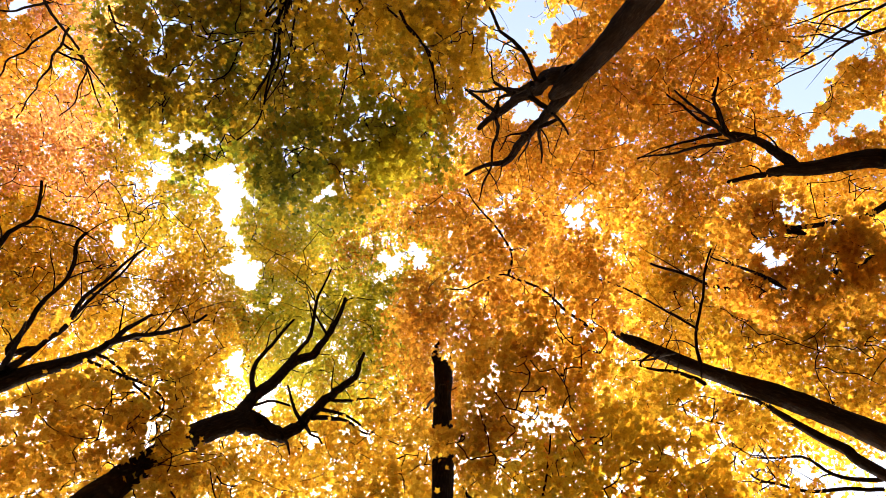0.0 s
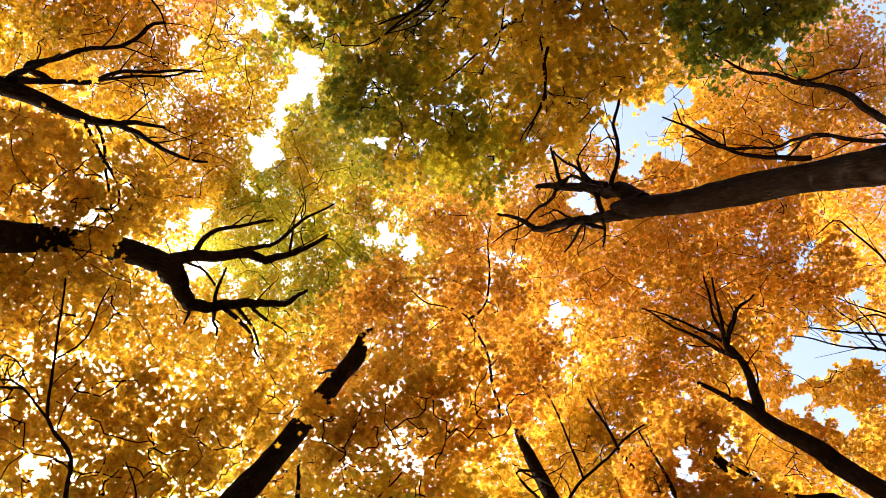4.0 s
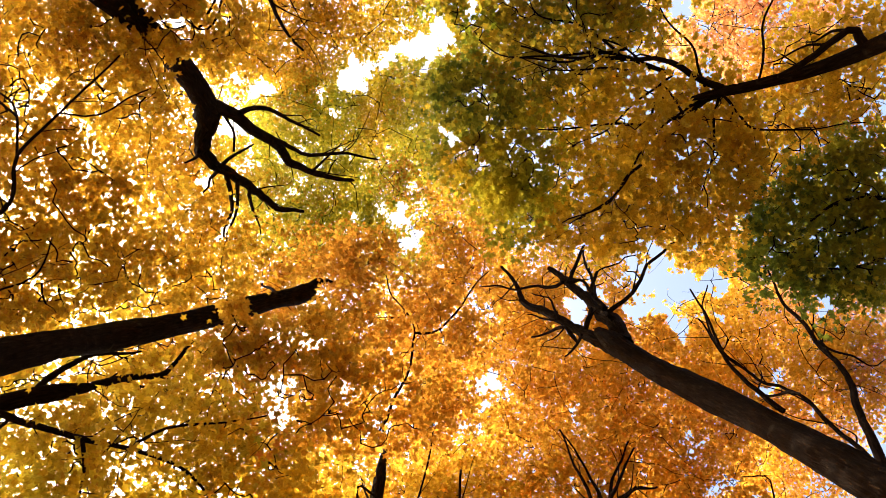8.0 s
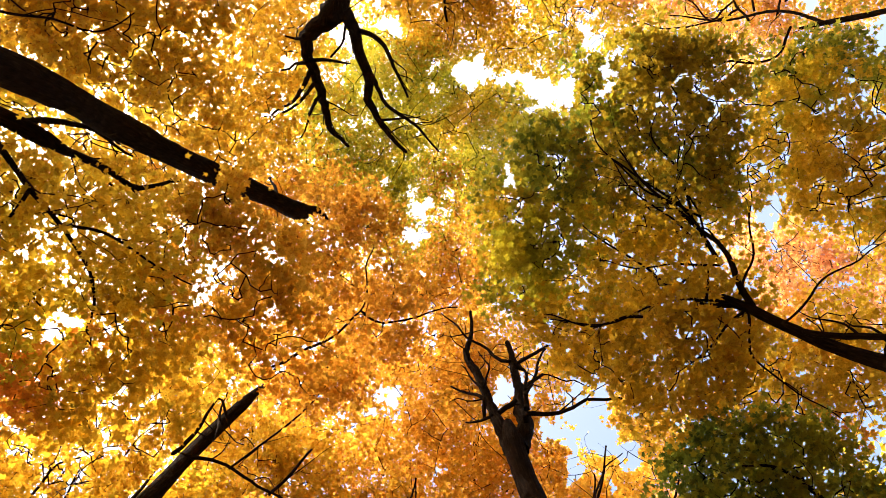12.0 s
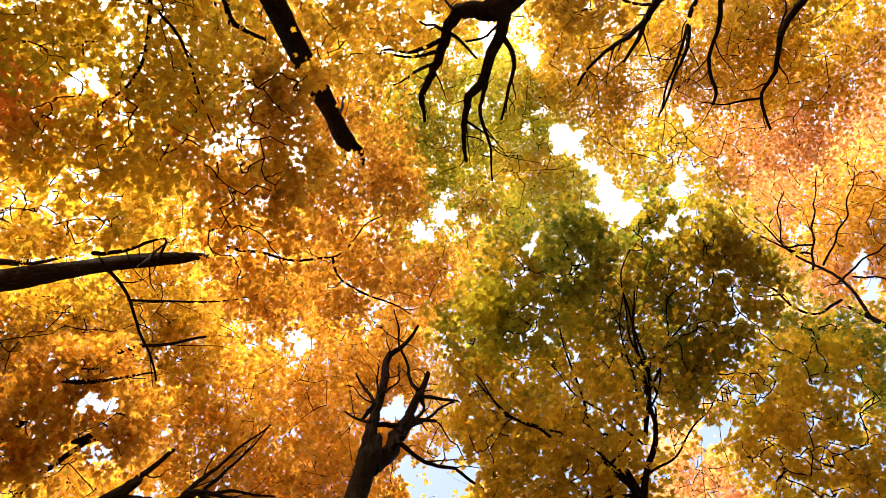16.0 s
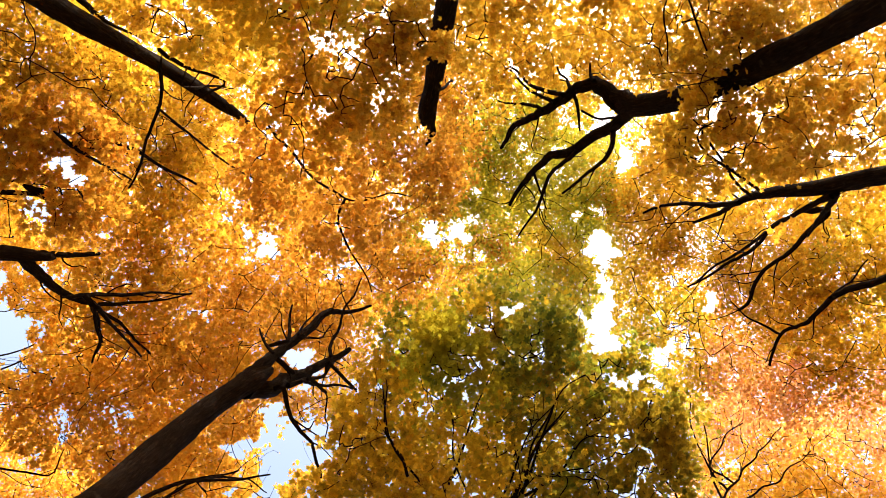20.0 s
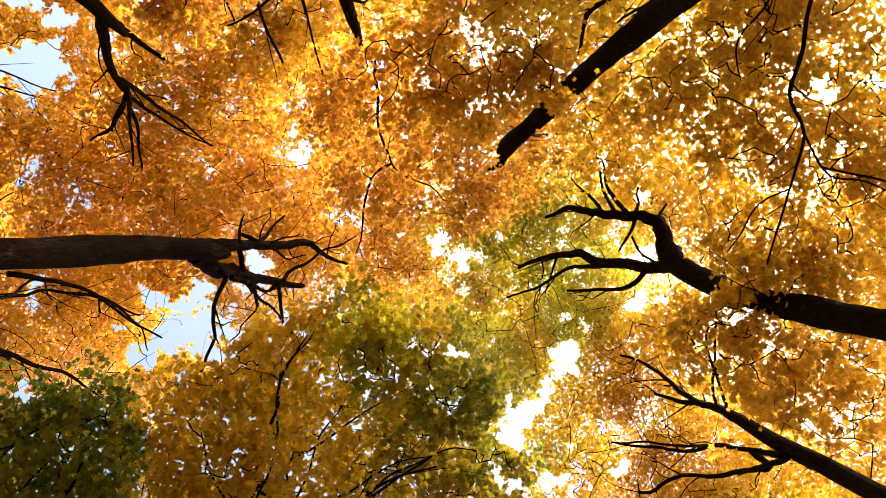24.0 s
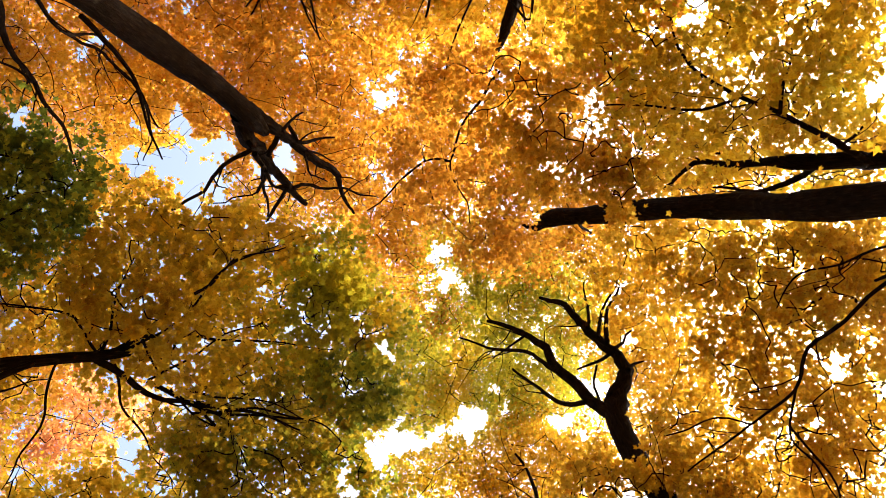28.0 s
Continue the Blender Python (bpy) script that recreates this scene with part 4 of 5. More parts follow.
trunk(maple_g, [(7.12, 3.30, 0.00, 0.278), (7.05, 3.26, 0.50, 0.220), (6.92, 3.20, 4.40, 0.205), (6.78, 3.14, 8.80, 0.192), (6.69, 3.15, 10.61, 0.187), (6.30, 3.07, 11.67, 0.174), (5.95, 2.98, 12.31, 0.164), (5.67, 2.89, 12.73, 0.155), (5.28, 2.73, 13.27, 0.142), (5.01, 2.62, 13.60, 0.133)])
limb(maple_g, [(5.28, 2.55, 11.10, 0.037), (5.23, 1.95, 11.10, 0.031), (5.30, 1.30, 11.10, 0.025), (5.53, 0.33, 11.10, 0.016)])
limb(maple_g, [(5.19, 1.87, 11.00, 0.026), (4.67, 1.51, 11.18, 0.022), (3.90, 1.08, 11.43, 0.016), (3.28, 0.86, 11.60, 0.011)], leafy=True)
limb(maple_g, [(5.15, 2.72, 13.60, 0.093), (4.99, 2.62, 14.23, 0.078), (4.69, 2.55, 15.03, 0.056), (4.42, 2.54, 15.60, 0.039)], leafy=True)
limb(maple_g, [(4.50, 2.83, 12.10, 0.023), (4.98, 2.80, 11.62, 0.036), (5.38, 2.95, 11.10, 0.047)])
limb(maple_g, [(5.35, 2.73, 12.60, 0.037), (5.19, 2.91, 13.10, 0.026), (5.00, 3.09, 13.60, 0.013)])
crown(maple_g, (5.8, 2.4, 16.8), (3.0, 3.0, 2.0), 270, 0.114, "leaf_orange")
crown(maple_g, (7.5, 2.0, 14.3), (2.5, 2.5, 2.0), 230, 0.119, "leaf_gold")
crown(maple_g, (9.4, 2.8, 13.3), (2.3, 2.3, 2.0), 180, 0.119, "leaf_gold")
crown(maple_g, (5.1, 5.2, 15.3), (2.7, 2.7, 2.0), 190, 0.114, "leaf_amber")
crown(maple_g, (5.9, 1.9, 15.3), (2.7, 2.7, 2.0), 150, 0.114, "leaf_amber")
crown(maple_g, (4.6, 3.3, 17.1), (2.9, 2.9, 1.8), 200, 0.105, "leaf_orange")

maple_g2 = tree("thin dark maple stem beside a leaning trunk, bright yellow leaves")
trunk(maple_g2, [(8.40, 4.58, 0.00, 0.150), (8.32, 4.53, 0.50, 0.119), (8.16, 4.45, 5.05, 0.111), (8.00, 4.36, 10.10, 0.104), (7.95, 4.23, 10.85, 0.094), (7.81, 4.16, 11.36, 0.085), (7.54, 3.95, 12.10, 0.070)])
limb(maple_g2, [(7.54, 3.95, 12.10, 0.058), (7.37, 3.80, 12.58, 0.043), (7.05, 3.83, 13.10, 0.026)])
limb(maple_g2, [(8.38, 4.66, 10.60, 0.045), (7.94, 4.83, 11.11, 0.037), (7.59, 4.67, 11.53, 0.029), (6.91, 4.84, 12.10, 0.017)])
limb(maple_g2, [(8.46, 4.88, 10.60, 0.040), (7.46, 5.07, 11.07, 0.030), (6.68, 5.04, 11.40, 0.022), (6.35, 4.71, 11.60, 0.017)])
crown(maple_g2, (6.2, 4.9, 11.6), (2.0, 2.0, 1.3), 180, 0.107, "leaf_gold")
crown(maple_g2, (4.7, 4.2, 10.6), (1.9, 1.9, 1.6), 120, 0.107, "leaf_gold")

maple_f = tree("low spreading maple with olive-green leaves turning gold")
trunk(maple_f, [(-0.88, -6.22, 0.00, 0.146), (-0.88, -6.16, 0.50, 0.116), (-0.86, -6.05, 4.05, 0.108), (-0.84, -5.93, 8.10, 0.101), (-0.89, -5.23, 8.88, 0.084), (-0.96, -4.86, 9.20, 0.076)])
limb(maple_f, [(-0.96, -4.90, 9.20, 0.059), (-0.94, -4.70, 9.52, 0.047), (-0.85, -4.50, 9.82, 0.035), (-0.90, -4.36, 10.00, 0.028)])
limb(maple_f, [(-0.97, -4.90, 9.20, 0.051), (-1.36, -4.54, 9.38, 0.045), (-1.81, -4.12, 9.58, 0.038), (-2.18, -3.17, 9.91, 0.026), (-2.70, -2.32, 10.20, 0.014)])
limb(maple_f, [(-1.14, -5.75, 7.90, 0.049), (-1.02, -5.54, 8.25, 0.046), (-0.89, -5.27, 8.60, 0.043)])
limb(maple_f, [(-0.93, -4.83, 9.30, 0.026), (-0.58, -4.73, 9.43, 0.021), (0.49, -4.47, 9.80, 0.009)])
limb(maple_f, [(-0.93, -4.81, 9.20, 0.021), (-0.29, -5.19, 9.20, 0.017), (-0.11, -5.89, 9.20, 0.014), (0.09, -6.92, 9.20, 0.008)])
limb(maple_f, [(-1.48, -4.38, 9.60, 0.035), (-2.00, -3.82, 9.86, 0.029), (-2.30, -3.36, 10.05, 0.024), (-2.57, -2.30, 10.40, 0.015)])
limb(maple_f, [(-1.99, -3.79, 9.80, 0.023), (-2.76, -3.42, 10.12, 0.018), (-3.14, -2.85, 10.38, 0.014), (-3.87, -2.84, 10.60, 0.010)])
limb(maple_f, [(-0.22, -3.55, 9.80, 0.027), (0.18, -3.01, 10.10, 0.019), (0.36, -2.32, 10.40, 0.010)])
limb(maple_f, [(-0.85, -4.38, 9.60, 0.027), (-1.17, -4.40, 9.80, 0.018), (-1.48, -4.37, 10.00, 0.009)])
limb(maple_f, [(-2.11, -3.88, 9.80, 0.023), (-2.25, -3.10, 10.08, 0.018), (-2.59, -2.26, 10.38, 0.014), (-3.15, -1.73, 10.60, 0.010)])
limb(maple_f, [(-0.87, -3.88, 9.80, 0.023), (-1.11, -3.10, 10.11, 0.018), (-1.36, -2.25, 10.42, 0.013), (-1.50, -1.71, 10.60, 0.010)])
crown(maple_f, (-3.0, -2.6, 10.2), (1.4, 1.4, 1.1), 473, 0.106, "leaf_bronze")
crown(maple_f, (-1.7, -2.4, 10.2), (1.4, 1.4, 1.1), 433, 0.106, "leaf_olive")
crown(maple_f, (-0.4, -3.1, 10.4), (1.4, 1.4, 1.1), 353, 0.106, "leaf_moss")
crown(maple_f, (-2.3, -2.8, 10.2), (1.6, 1.6, 1.1), 315, 0.098, "leaf_olive")
crown(maple_f, (-0.4, -3.9, 10.0), (1.6, 1.6, 1.1), 372, 0.106, "leaf_moss")
crown(maple_f, (-0.5, -1.9, 10.8), (0.9, 0.9, 0.9), 87, 0.098, "leaf_lime")
crown(maple_f, (-4.1, -5.5, 10.2), (1.2, 1.2, 0.9), 255, 0.098, "leaf_moss")
crown(maple_f, (-3.8, -7.1, 10.2), (1.2, 1.2, 0.9), 176, 0.098, "leaf_moss")
crown(maple_f, (-0.8, -7.5, 10.6), (1.3, 1.3, 1.0), 70, 0.108, "leaf_mixed")
crown(maple_f, (-0.2, -6.6, 10.6), (1.1, 1.1, 1.0), 55, 0.108, "leaf_mixed")
crown(maple_f, (-2.3, -3.2, 10.5), (1.4, 1.4, 0.9), 157, 0.106, "leaf_olive")
crown(maple_f, (-1.1, -3.6, 10.5), (1.3, 1.3, 0.9), 130, 0.106, "leaf_moss")
crown(maple_f, (-4.1, -3.0, 10.3), (1.0, 1.0, 0.8), 90, 0.098, "leaf_green")
crown(maple_f, (-0.6, -2.0, 11.0), (0.6, 0.6, 0.5), 40, 0.098, "leaf_lime")
crown(maple_f, (-1.8, -1.5, 11.0), (0.5, 0.5, 0.5), 24, 0.098, "leaf_lime")
crown(maple_f, (-5.3, -5.6, 11.0), (1.1, 1.1, 0.8), 121, 0.098, "leaf_green")
crown(maple_f, (-5.2, -6.5, 11.8), (1.5, 1.5, 0.9), 148, 0.098, "leaf_moss")
crown(maple_f, (-3.6, -1.7, 10.4), (0.5, 0.5, 0.5), 45, 0.098, "leaf_green")
crown(maple_f, (-2.6, -1.1, 10.4), (0.6, 0.6, 0.5), 48, 0.098, "leaf_green")
crown(maple_f, (-1.5, -1.1, 10.5), (0.6, 0.6, 0.5), 45, 0.098, "leaf_green")
crown(maple_f, (-2.4, -1.4, 10.5), (0.6, 0.6, 0.5), 45, 0.098, "leaf_green")
limb(maple_f, [(-1.71, -3.88, 9.70, 0.018), (-1.93, -3.50, 9.88, 0.016), (-2.02, -3.10, 10.05, 0.014), (-2.34, -2.62, 10.26, 0.011), (-2.81, -2.11, 10.50, 0.007)])
limb(maple_f, [(-1.68, -4.11, 9.70, 0.018), (-2.32, -3.76, 9.96, 0.015), (-2.74, -3.40, 10.16, 0.012), (-3.32, -3.29, 10.34, 0.010), (-3.76, -3.02, 10.50, 0.007)])
limb(maple_f, [(-1.46, -4.32, 9.50, 0.022), (-1.26, -3.85, 9.76, 0.018), (-1.02, -3.43, 10.00, 0.015), (-0.90, -2.85, 10.27, 0.011), (-0.63, -2.37, 10.50, 0.007)])
limb(maple_f, [(-1.06, -5.00, 9.40, 0.026), (-0.88, -4.34, 9.68, 0.022), (-0.49, -3.81, 9.93, 0.019), (0.05, -3.26, 10.20, 0.015), (0.42, -2.46, 10.50, 0.010)])
limb(maple_f, [(-0.92, -5.36, 9.20, 0.021), (-1.59, -5.79, 9.45, 0.018), (-2.31, -6.38, 9.73, 0.014), (-3.00, -7.06, 10.00, 0.009)])
limb(maple_f, [(-1.14, -4.71, 9.40, 0.022), (-1.90, -4.82, 9.71, 0.017), (-2.60, -4.69, 10.00, 0.012), (-3.38, -4.56, 10.30, 0.007)])
crown(maple_f, (-2.1, -1.1, 9.7), (0.4, 0.4, 0.5), 54, 0.112, "leaf_green")
crown(maple_f, (-2.4, -1.4, 9.7), (0.3, 0.3, 0.5), 40, 0.112, "leaf_bronze")
crown(maple_f, (-3.0, -1.4, 9.7), (0.3, 0.3, 0.5), 45, 0.112, "leaf_bronze")
crown(maple_f, (-3.2, -1.8, 9.7), (0.4, 0.4, 0.5), 48, 0.112, "leaf_bronze")
crown(maple_f, (-3.9, -2.2, 9.7), (0.4, 0.4, 0.5), 54, 0.112, "leaf_bronze")
crown(maple_f, (-4.0, -2.6, 9.7), (0.4, 0.4, 0.5), 48, 0.112, "leaf_bronze")
crown(maple_f, (-4.2, -2.9, 9.7), (0.3, 0.3, 0.5), 27, 0.112, "leaf_bronze")
crown(maple_f, (-2.6, -1.9, 9.7), (0.4, 0.4, 0.5), 48, 0.112, "leaf_bronze")
crown(maple_f, (-3.4, -2.3, 9.7), (0.4, 0.4, 0.5), 54, 0.112, "leaf_bronze")
crown(maple_f, (-2.0, -1.6, 9.8), (0.4, 0.4, 0.5), 40, 0.108, "leaf_green")
crown(maple_f, (-1.6, -1.1, 10.0), (0.3, 0.3, 0.5), 22, 0.108, "leaf_lime")
crown(maple_f, (-0.6, -1.5, 10.0), (0.4, 0.4, 0.5), 26, 0.108, "leaf_lime")
crown(maple_f, (-0.55, -1.62, 9.5), (0.42, 0.42, 0.35), 34, 0.104, "leaf_lemon")
crown(maple_f, (-0.95, -1.75, 9.6), (0.3, 0.3, 0.3), 16, 0.104, "leaf_lemon")
crown(maple_f, (-0.50, -3.95, 8.9), (0.55, 0.55, 0.3), 26, 0.108, "leaf_yellow")
crown(maple_f, (0.10, -4.35, 9.2), (0.5, 0.5, 0.3), 20, 0.108, "leaf_yellow")

maple_h = tree("dark green maple still in full summer leaf")
trunk(maple_h, [(1.54, -8.05, 0.00, 0.130), (1.52, -7.98, 0.50, 0.103), (1.49, -7.82, 3.90, 0.096), (1.46, -7.67, 7.80, 0.089), (1.51, -7.57, 8.43, 0.083), (1.53, -7.34, 9.00, 0.074)])
limb(maple_h, [(1.53, -7.34, 9.00, 0.049), (1.25, -6.86, 9.23, 0.036), (1.18, -6.33, 9.44, 0.024), (1.33, -5.90, 9.60, 0.013)])
limb(maple_h, [(1.55, -7.34, 9.00, 0.041), (1.99, -6.86, 9.24, 0.031), (2.21, -6.32, 9.45, 0.021), (2.14, -5.89, 9.60, 0.013)])
limb(maple_h, [(1.55, -7.43, 9.00, 0.033), (1.59, -6.99, 9.38, 0.024), (1.74, -6.42, 9.80, 0.014)])
crown(maple_h, (1.6, -6.0, 9.4), (1.0, 1.0, 1.1), 225, 0.110, "leaf_dark")
crown(maple_h, (1.6, -6.8, 9.2), (1.2, 1.2, 1.1), 210, 0.110, "leaf_green")

maple_i = tree("nearly bare maple with thin dark twigs and few orange leaves")
trunk(maple_i, [(12.79, -5.66, 0.00, 0.159), (12.66, -5.60, 0.50, 0.126), (12.42, -5.49, 5.30, 0.117), (12.18, -5.39, 10.60, 0.110), (12.01, -5.49, 11.76, 0.091), (11.67, -5.44, 12.60, 0.073)])
limb(maple_i, [(11.67, -5.44, 12.60, 0.049), (11.14, -5.27, 13.32, 0.041), (10.68, -4.96, 13.89, 0.033), (10.04, -4.51, 14.56, 0.024), (9.50, -4.01, 15.10, 0.015)])
limb(maple_i, [(11.54, -5.44, 12.60, 0.037), (11.16, -5.53, 13.46, 0.030), (10.69, -5.53, 14.23, 0.024), (9.99, -5.46, 15.10, 0.015)])
limb(maple_i, [(11.01, -5.26, 13.60, 0.027), (10.53, -5.39, 14.22, 0.021), (10.37, -4.88, 14.78, 0.015), (10.14, -4.70, 15.10, 0.011)])
limb(maple_i, [(10.68, -4.51, 12.60, 0.037), (10.26, -4.35, 13.29, 0.030), (9.88, -4.09, 13.85, 0.024), (9.25, -3.70, 14.60, 0.014)])
limb(maple_i, [(10.54, -4.46, 13.60, 0.027), (10.28, -4.88, 14.23, 0.021), (10.08, -4.97, 14.61, 0.017), (9.80, -5.28, 15.10, 0.011)])
limb(maple_i, [(10.96, -4.65, 13.60, 0.027), (10.63, -5.31, 14.65, 0.016), (10.47, -5.71, 15.10, 0.011)])
limb(maple_i, [(8.57, -5.72, 12.60, 0.024), (7.56, -6.20, 13.29, 0.017), (7.52, -5.72, 13.60, 0.013)])
crown(maple_i, (13.7, -4.3, 17.8), (2.7, 2.7, 2.0), 80, 0.108, "leaf_amber")
crown(maple_i, (13.6, -3.9, 17.3), (2.1, 2.1, 2.0), 60, 0.108, "leaf_amber")

maple_j = tree("slender multi-stemmed maple with thin pale yellow leaves")
trunk(maple_j, [(6.47, -6.14, 0.00, 0.121), (6.41, -6.08, 0.50, 0.096), (6.29, -5.96, 4.55, 0.089), (6.17, -5.84, 9.10, 0.083), (5.94, -6.34, 9.89, 0.080), (5.61, -6.76, 10.60, 0.075)])
limb(maple_j, [(5.61, -6.76, 10.60, 0.070), (5.34, -7.15, 11.29, 0.065), (5.06, -7.50, 11.80, 0.061), (4.54, -7.74, 12.69, 0.051), (3.82, -7.86, 13.67, 0.037), (2.89, -8.17, 14.60, 0.022)])
limb(maple_j, [(6.34, -6.24, 9.60, 0.049), (5.91, -6.65, 10.79, 0.045), (5.13, -6.53, 12.27, 0.037), (5.00, -6.22, 12.77, 0.033), (4.42, -5.98, 13.47, 0.027), (3.71, -5.90, 14.10, 0.021)])
limb(maple_j, [(4.42, -5.56, 10.60, 0.030), (4.81, -5.68, 11.75, 0.021), (4.72, -6.21, 12.60, 0.012)])
limb(maple_j, [(4.09, -6.99, 11.60, 0.028), (5.13, -8.41, 12.32, 0.017), (5.27, -9.07, 12.60, 0.012)])
limb(maple_j, [(4.11, -5.52, 12.60, 0.030), (3.52, -5.93, 13.81, 0.022), (3.06, -6.56, 14.60, 0.014)])
crown(maple_j, (4.5, -8.6, 18.3), (2.8, 2.8, 2.0), 110, 0.108, "leaf_amber")
crown(maple_j, (6.4, -10.3, 17.8), (3.1, 3.1, 2.0), 150, 0.108, "leaf_peach")
crown(maple_j, (6.3, -9.9, 16.8), (2.9, 2.9, 2.0), 150, 0.108, "leaf_peach")
crown(maple_j, (-3.9, -11.7, 17.8), (2.7, 2.7, 2.0), 150, 0.108, "leaf_peach")
crown(maple_j, (5.8, -7.8, 16.6), (1.8, 1.8, 1.8), 90, 0.102, "leaf_amber")
crown(maple_j, (3.4, -7.7, 16.6), (1.5, 1.5, 1.6), 60, 0.102, "leaf_amber")
crown(maple_j, (5.1, -10.1, 16.6), (2.2, 2.2, 1.8), 100, 0.102, "leaf_peach")
crown(maple_j, (6.6, -10.3, 16.1), (1.9, 1.9, 1.8), 80, 0.102, "leaf_amber")
crown(maple_j, (3.1, -7.1, 16.6), (2.0, 2.0, 1.8), 90, 0.102, "leaf_amber")
crown(maple_j, (5.5, -8.1, 16.6), (1.8, 1.8, 1.5), 60, 0.110, "leaf_amber")
crown(maple_j, (2.9, -7.4, 16.6), (1.5, 1.5, 1.5), 50, 0.110, "leaf_amber")

maple_k = tree("maple with salmon-orange leaves and thin forked branches")
trunk(maple_k, [(-7.59, -6.53, 0.00, 0.074), (-7.52, -6.47, 0.50, 0.059), (-7.38, -6.34, 5.05, 0.054), (-7.23, -6.22, 10.10, 0.051), (-7.15, -6.02, 10.81, 0.051), (-7.10, -5.55, 11.60, 0.050)])
limb(maple_k, [(-7.10, -5.55, 11.60, 0.037), (-7.74, -5.23, 12.61, 0.033), (-7.93, -4.85, 13.69, 0.028), (-8.10, -4.41, 14.52, 0.024), (-8.40, -3.62, 15.60, 0.016)])
limb(maple_k, [(-7.25, -4.44, 12.60, 0.026), (-8.73, -4.05, 14.01, 0.020), (-10.63, -3.38, 15.60, 0.012)])
limb(maple_k, [(-7.32, -4.80, 12.10, 0.024), (-8.98, -5.07, 13.03, 0.020), (-11.13, -5.48, 14.10, 0.015)])
limb(maple_k, [(-6.96, -5.09, 11.90, 0.031), (-6.67, -5.35, 12.60, 0.028), (-6.69, -4.82, 13.61, 0.022), (-6.44, -4.25, 14.60, 0.015)])
limb(maple_k, [(-7.52, -4.09, 13.60, 0.020), (-8.40, -3.73, 14.64, 0.016), (-9.48, -3.42, 15.60, 0.012)])
limb(maple_k, [(-6.64, -4.91, 13.10, 0.019), (-6.33, -4.84, 13.97, 0.015), (-6.10, -4.65, 14.60, 0.011)])
crown(maple_k, (-11.8, -6.1, 18.3), (3.5, 3.5, 2.0), 290, 0.108, "leaf_peach")
crown(maple_k, (-10.4, -3.5, 18.3), (2.8, 2.8, 2.0), 200, 0.108, "leaf_peach")
crown(maple_k, (-13.5, -3.5, 18.3), (3.5, 3.5, 2.0), 250, 0.108, "leaf_peach")
crown(maple_k, (-12.3, -6.9, 17.3), (3.3, 3.3, 2.0), 190, 0.108, "leaf_amber")
crown(maple_k, (-4.2, -10.4, 16.6), (2.3, 2.3, 1.6), 120, 0.110, "leaf_peach")
limb(maple_k, [(-7.26, -4.06, 13.10, 0.026), (-7.32, -3.52, 14.21, 0.018), (-7.62, -2.83, 15.10, 0.011)])
limb(maple_k, [(-7.45, -4.56, 12.60, 0.024), (-9.32, -4.36, 13.87, 0.019), (-11.15, -3.81, 15.10, 0.011)])
limb(maple_k, [(-7.55, -4.88, 12.10, 0.023), (-8.83, -5.73, 12.62, 0.016), (-9.96, -6.72, 13.10, 0.010)])

maple_m = tree("maple with a drooping dark limb and yellow leaves")
trunk(maple_m, [(-9.96, 1.79, 0.00, 0.141), (-9.86, 1.77, 0.50, 0.112), (-9.67, 1.74, 4.80, 0.104), (-9.48, 1.70, 9.60, 0.098), (-9.57, 1.34, 10.64, 0.092), (-9.44, 0.90, 11.60, 0.083)])
limb(maple_m, [(-9.44, 0.90, 11.60, 0.078), (-8.97, 0.34, 12.35, 0.061), (-8.77, -0.29, 12.83, 0.049), (-8.48, -0.71, 13.21, 0.038), (-8.62, -1.47, 13.60, 0.027)])
limb(maple_m, [(-8.48, -0.71, 13.20, 0.032), (-8.15, -0.46, 13.90, 0.022), (-7.93, -0.14, 14.40, 0.014)])
limb(maple_m, [(-8.87, 0.29, 12.40, 0.030), (-9.39, 0.65, 12.67, 0.024), (-10.22, 1.29, 13.10, 0.013)])
crown(maple_m, (-11.9, 0.7, 15.8), (3.0, 3.0, 2.0), 220, 0.108, "leaf_gold")
crown(maple_m, (-12.4, 1.7, 14.8), (2.2, 2.2, 2.0), 110, 0.108, "leaf_moss")

maple_n = tree("young maple with thin sinuous branches and sunlit yellow leaves")
trunk(maple_n, [(-0.47, 7.03, 0.00, 0.056), (-0.47, 6.96, 0.50, 0.045), (-0.46, 6.83, 3.30, 0.042), (-0.45, 6.69, 6.60, 0.039), (-0.57, 6.40, 7.12, 0.038), (-0.86, 6.02, 7.60, 0.037)])
limb(maple_n, [(-0.86, 6.02, 7.60, 0.030), (-1.09, 5.74, 7.76, 0.028), (-1.54, 5.36, 8.01, 0.026), (-1.86, 4.98, 8.20, 0.024), (-2.51, 4.93, 8.40, 0.021), (-3.01, 4.29, 8.68, 0.017), (-3.72, 3.57, 9.00, 0.012)])
limb(maple_n, [(-2.57, 5.04, 8.60, 0.019), (-3.23, 4.95, 8.66, 0.016), (-3.93, 5.42, 8.73, 0.012), (-4.63, 5.78, 8.80, 0.008)])
limb(maple_n, [(-0.82, 6.17, 7.60, 0.023), (-0.65, 6.00, 7.93, 0.020), (-0.83, 5.65, 8.35, 0.016), (-0.92, 5.36, 8.64, 0.013), (-1.48, 5.17, 9.00, 0.008)])
limb(maple_n, [(-3.04, 4.45, 8.80, 0.016), (-3.02, 4.13, 9.10, 0.013), (-3.40, 3.52, 9.60, 0.009)])
limb(maple_n, [(-2.98, 4.75, 8.40, 0.019), (-3.34, 4.96, 8.31, 0.016), (-3.74, 5.18, 8.22, 0.014), (-4.30, 5.22, 8.10, 0.011)])
crown(maple_n, (-1.5, 6.1, 9.6), (1.7, 1.7, 1.4), 169, 0.098, "leaf_gold")
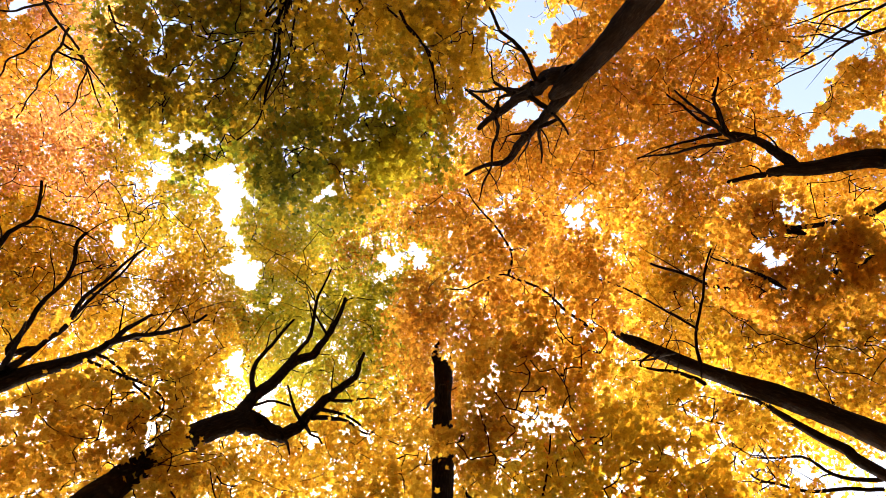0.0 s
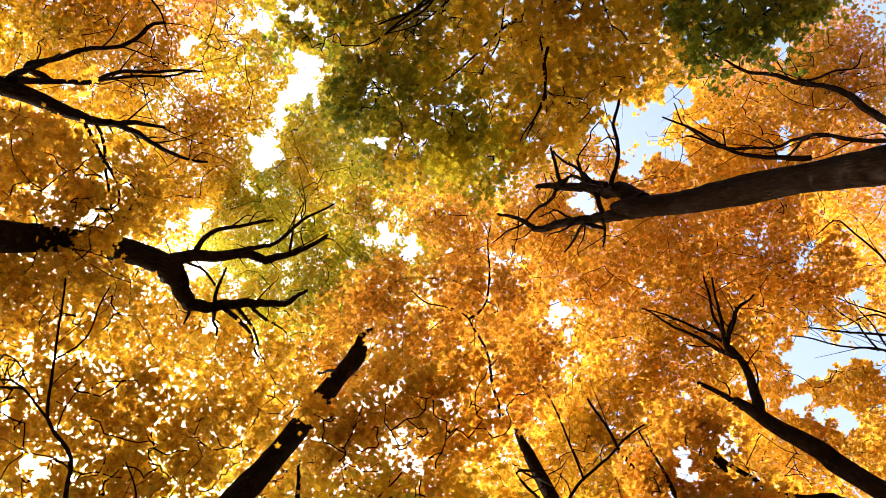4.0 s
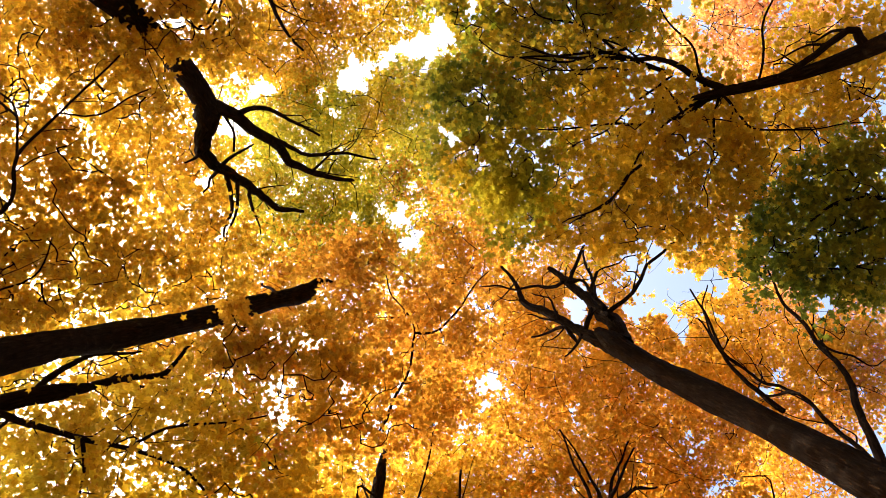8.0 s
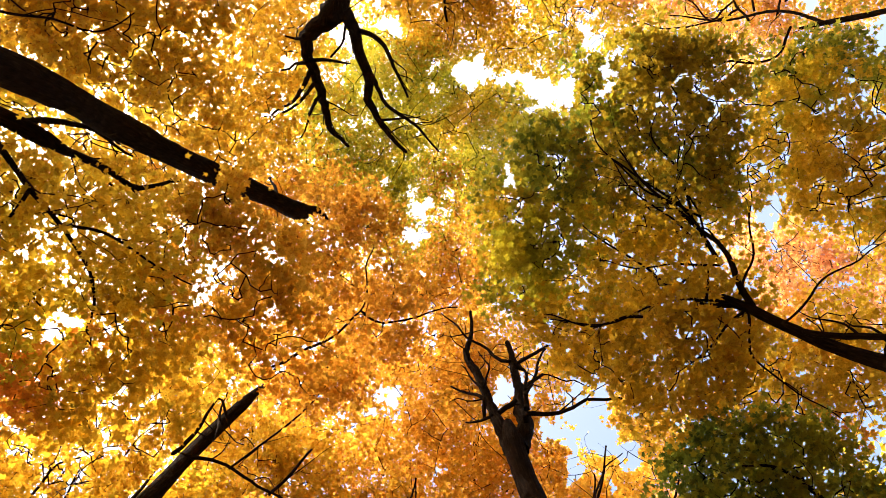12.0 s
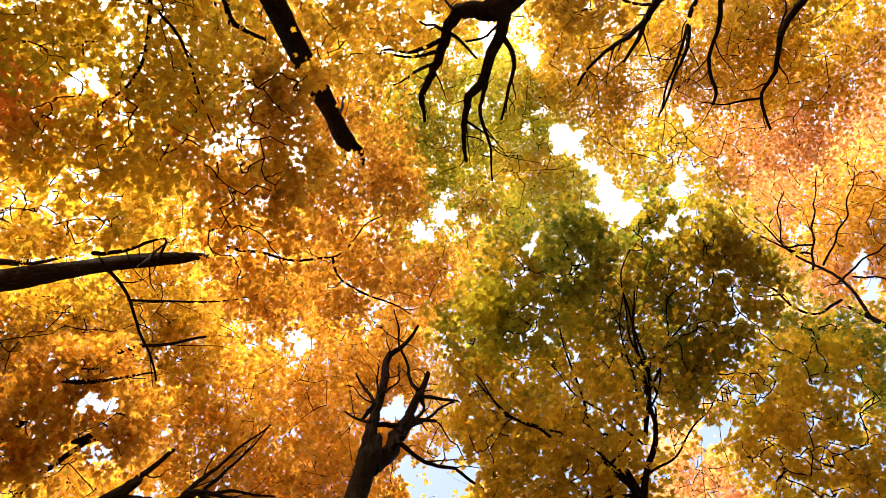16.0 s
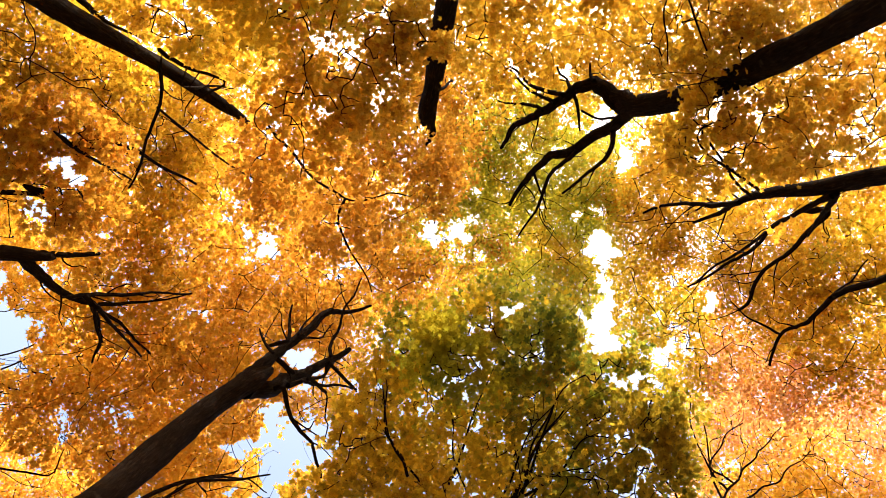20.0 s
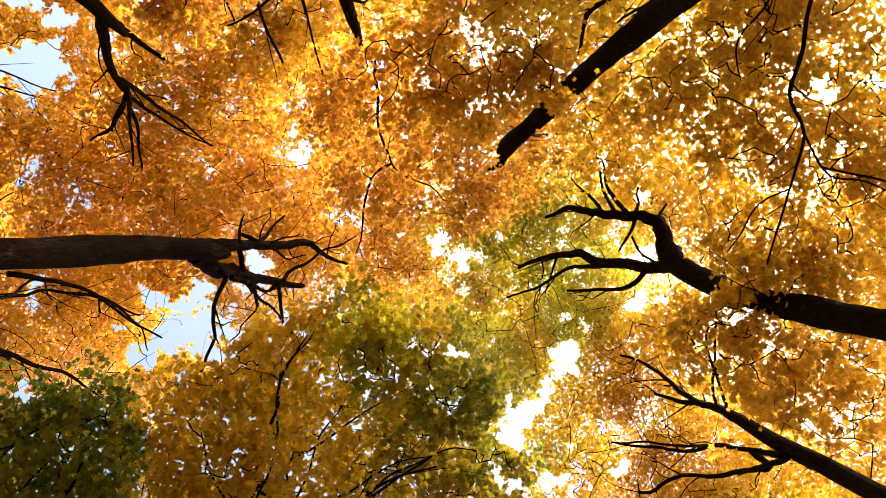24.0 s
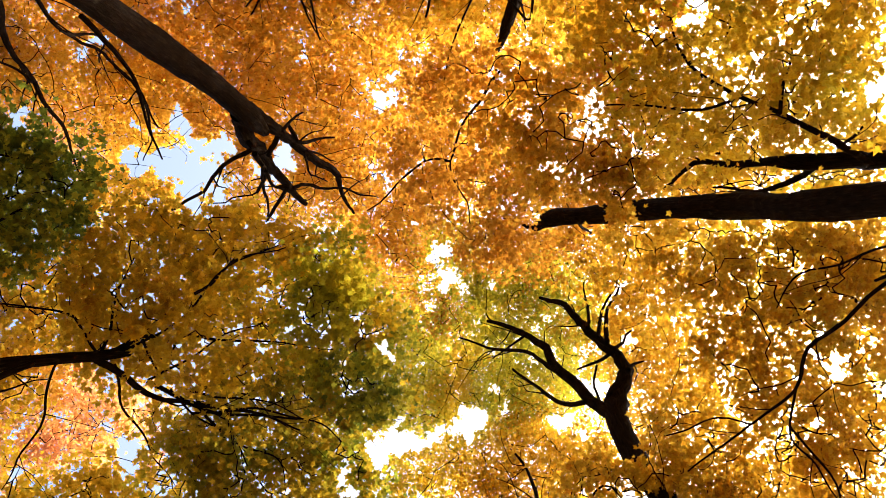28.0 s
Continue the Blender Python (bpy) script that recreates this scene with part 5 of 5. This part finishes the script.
crown(maple_n, (-3.8, 5.7, 10.1), (1.8, 1.8, 1.4), 182, 0.098, "leaf_gold")
crown(maple_n, (-3.4, 7.7, 11.1), (2.0, 2.0, 1.6), 195, 0.098, "leaf_gold")
crown(maple_n, (-5.8, 8.7, 13.6), (2.0, 2.0, 1.6), 182, 0.098, "leaf_gold")

maple_p = tree("high thin-crowned maple with pale gold leaves")
trunk(maple_p, [(-0.10, 11.37, 0.00, 0.145), (-0.10, 11.27, 0.50, 0.115), (-0.10, 11.05, 5.30, 0.107), (-0.09, 10.83, 10.60, 0.100), (0.03, 9.68, 12.82, 0.097), (0.18, 7.70, 14.60, 0.086)])
limb(maple_p, [(0.18, 7.70, 14.60, 0.065), (0.10, 6.05, 16.26, 0.057), (-0.37, 3.15, 18.35, 0.042), (-0.14, 1.00, 19.60, 0.030)], leafy=True)
crown(maple_p, (-0.3, -0.2, 21.3), (3.7, 3.7, 1.6), 260, 0.104, "leaf_copper")
crown(maple_p, (-2.3, -0.9, 21.3), (2.6, 2.6, 1.6), 120, 0.104, "leaf_amber")
crown(maple_p, (2.8, 0.3, 20.3), (2.9, 2.9, 1.6), 180, 0.104, "leaf_orange")
crown(maple_p, (0.3, -2.0, 20.1), (2.5, 2.5, 1.5), 120, 0.110, "leaf_amber")
crown(maple_p, (1.0, 1.8, 19.6), (2.4, 2.4, 1.5), 120, 0.110, "leaf_copper")
crown(maple_p, (-3.8, -2.2, 20.6), (4.6, 4.6, 1.5), 220, 0.099, "leaf_gold")
crown(maple_p, (-1.0, 2.7, 20.6), (5.5, 5.5, 1.5), 260, 0.099, "leaf_gold")
crown(maple_p, (4.3, -0.1, 20.6), (5.5, 5.5, 1.5), 260, 0.099, "leaf_copper")
crown(maple_p, (4.6, 4.8, 19.6), (5.2, 5.2, 1.5), 220, 0.099, "leaf_amber")

# unseen trees added all round the glade to shade its ground and trunks
for k in range(15):
    turn = 0.2 + k * 2 * math.pi / 15
    away = 17.5 + 1.5 * math.sin(k * 2.7)
    shading_maple(away * math.cos(turn), away * math.sin(turn), 17.0 + 1.5 * math.sin(k * 1.9), ("leaf_gold", "leaf_amber", "leaf_orange", "leaf_yellow")[k % 4])
for k in range(13):
    turn = 0.5 + k * 2 * math.pi / 13
    shading_maple(25 * math.cos(turn), 25 * math.sin(turn), 18 + 2 * math.sin(k * 2.1), ("leaf_amber", "leaf_gold", "leaf_moss")[k % 3])
for k in range(20):
    turn = 0.1 + k * 2 * math.pi / 20
    shading_maple(33 * math.cos(turn), 33 * math.sin(turn), 19 + 2 * math.sin(k * 1.7), ("leaf_amber", "leaf_orange", "leaf_gold")[k % 3])
grow()
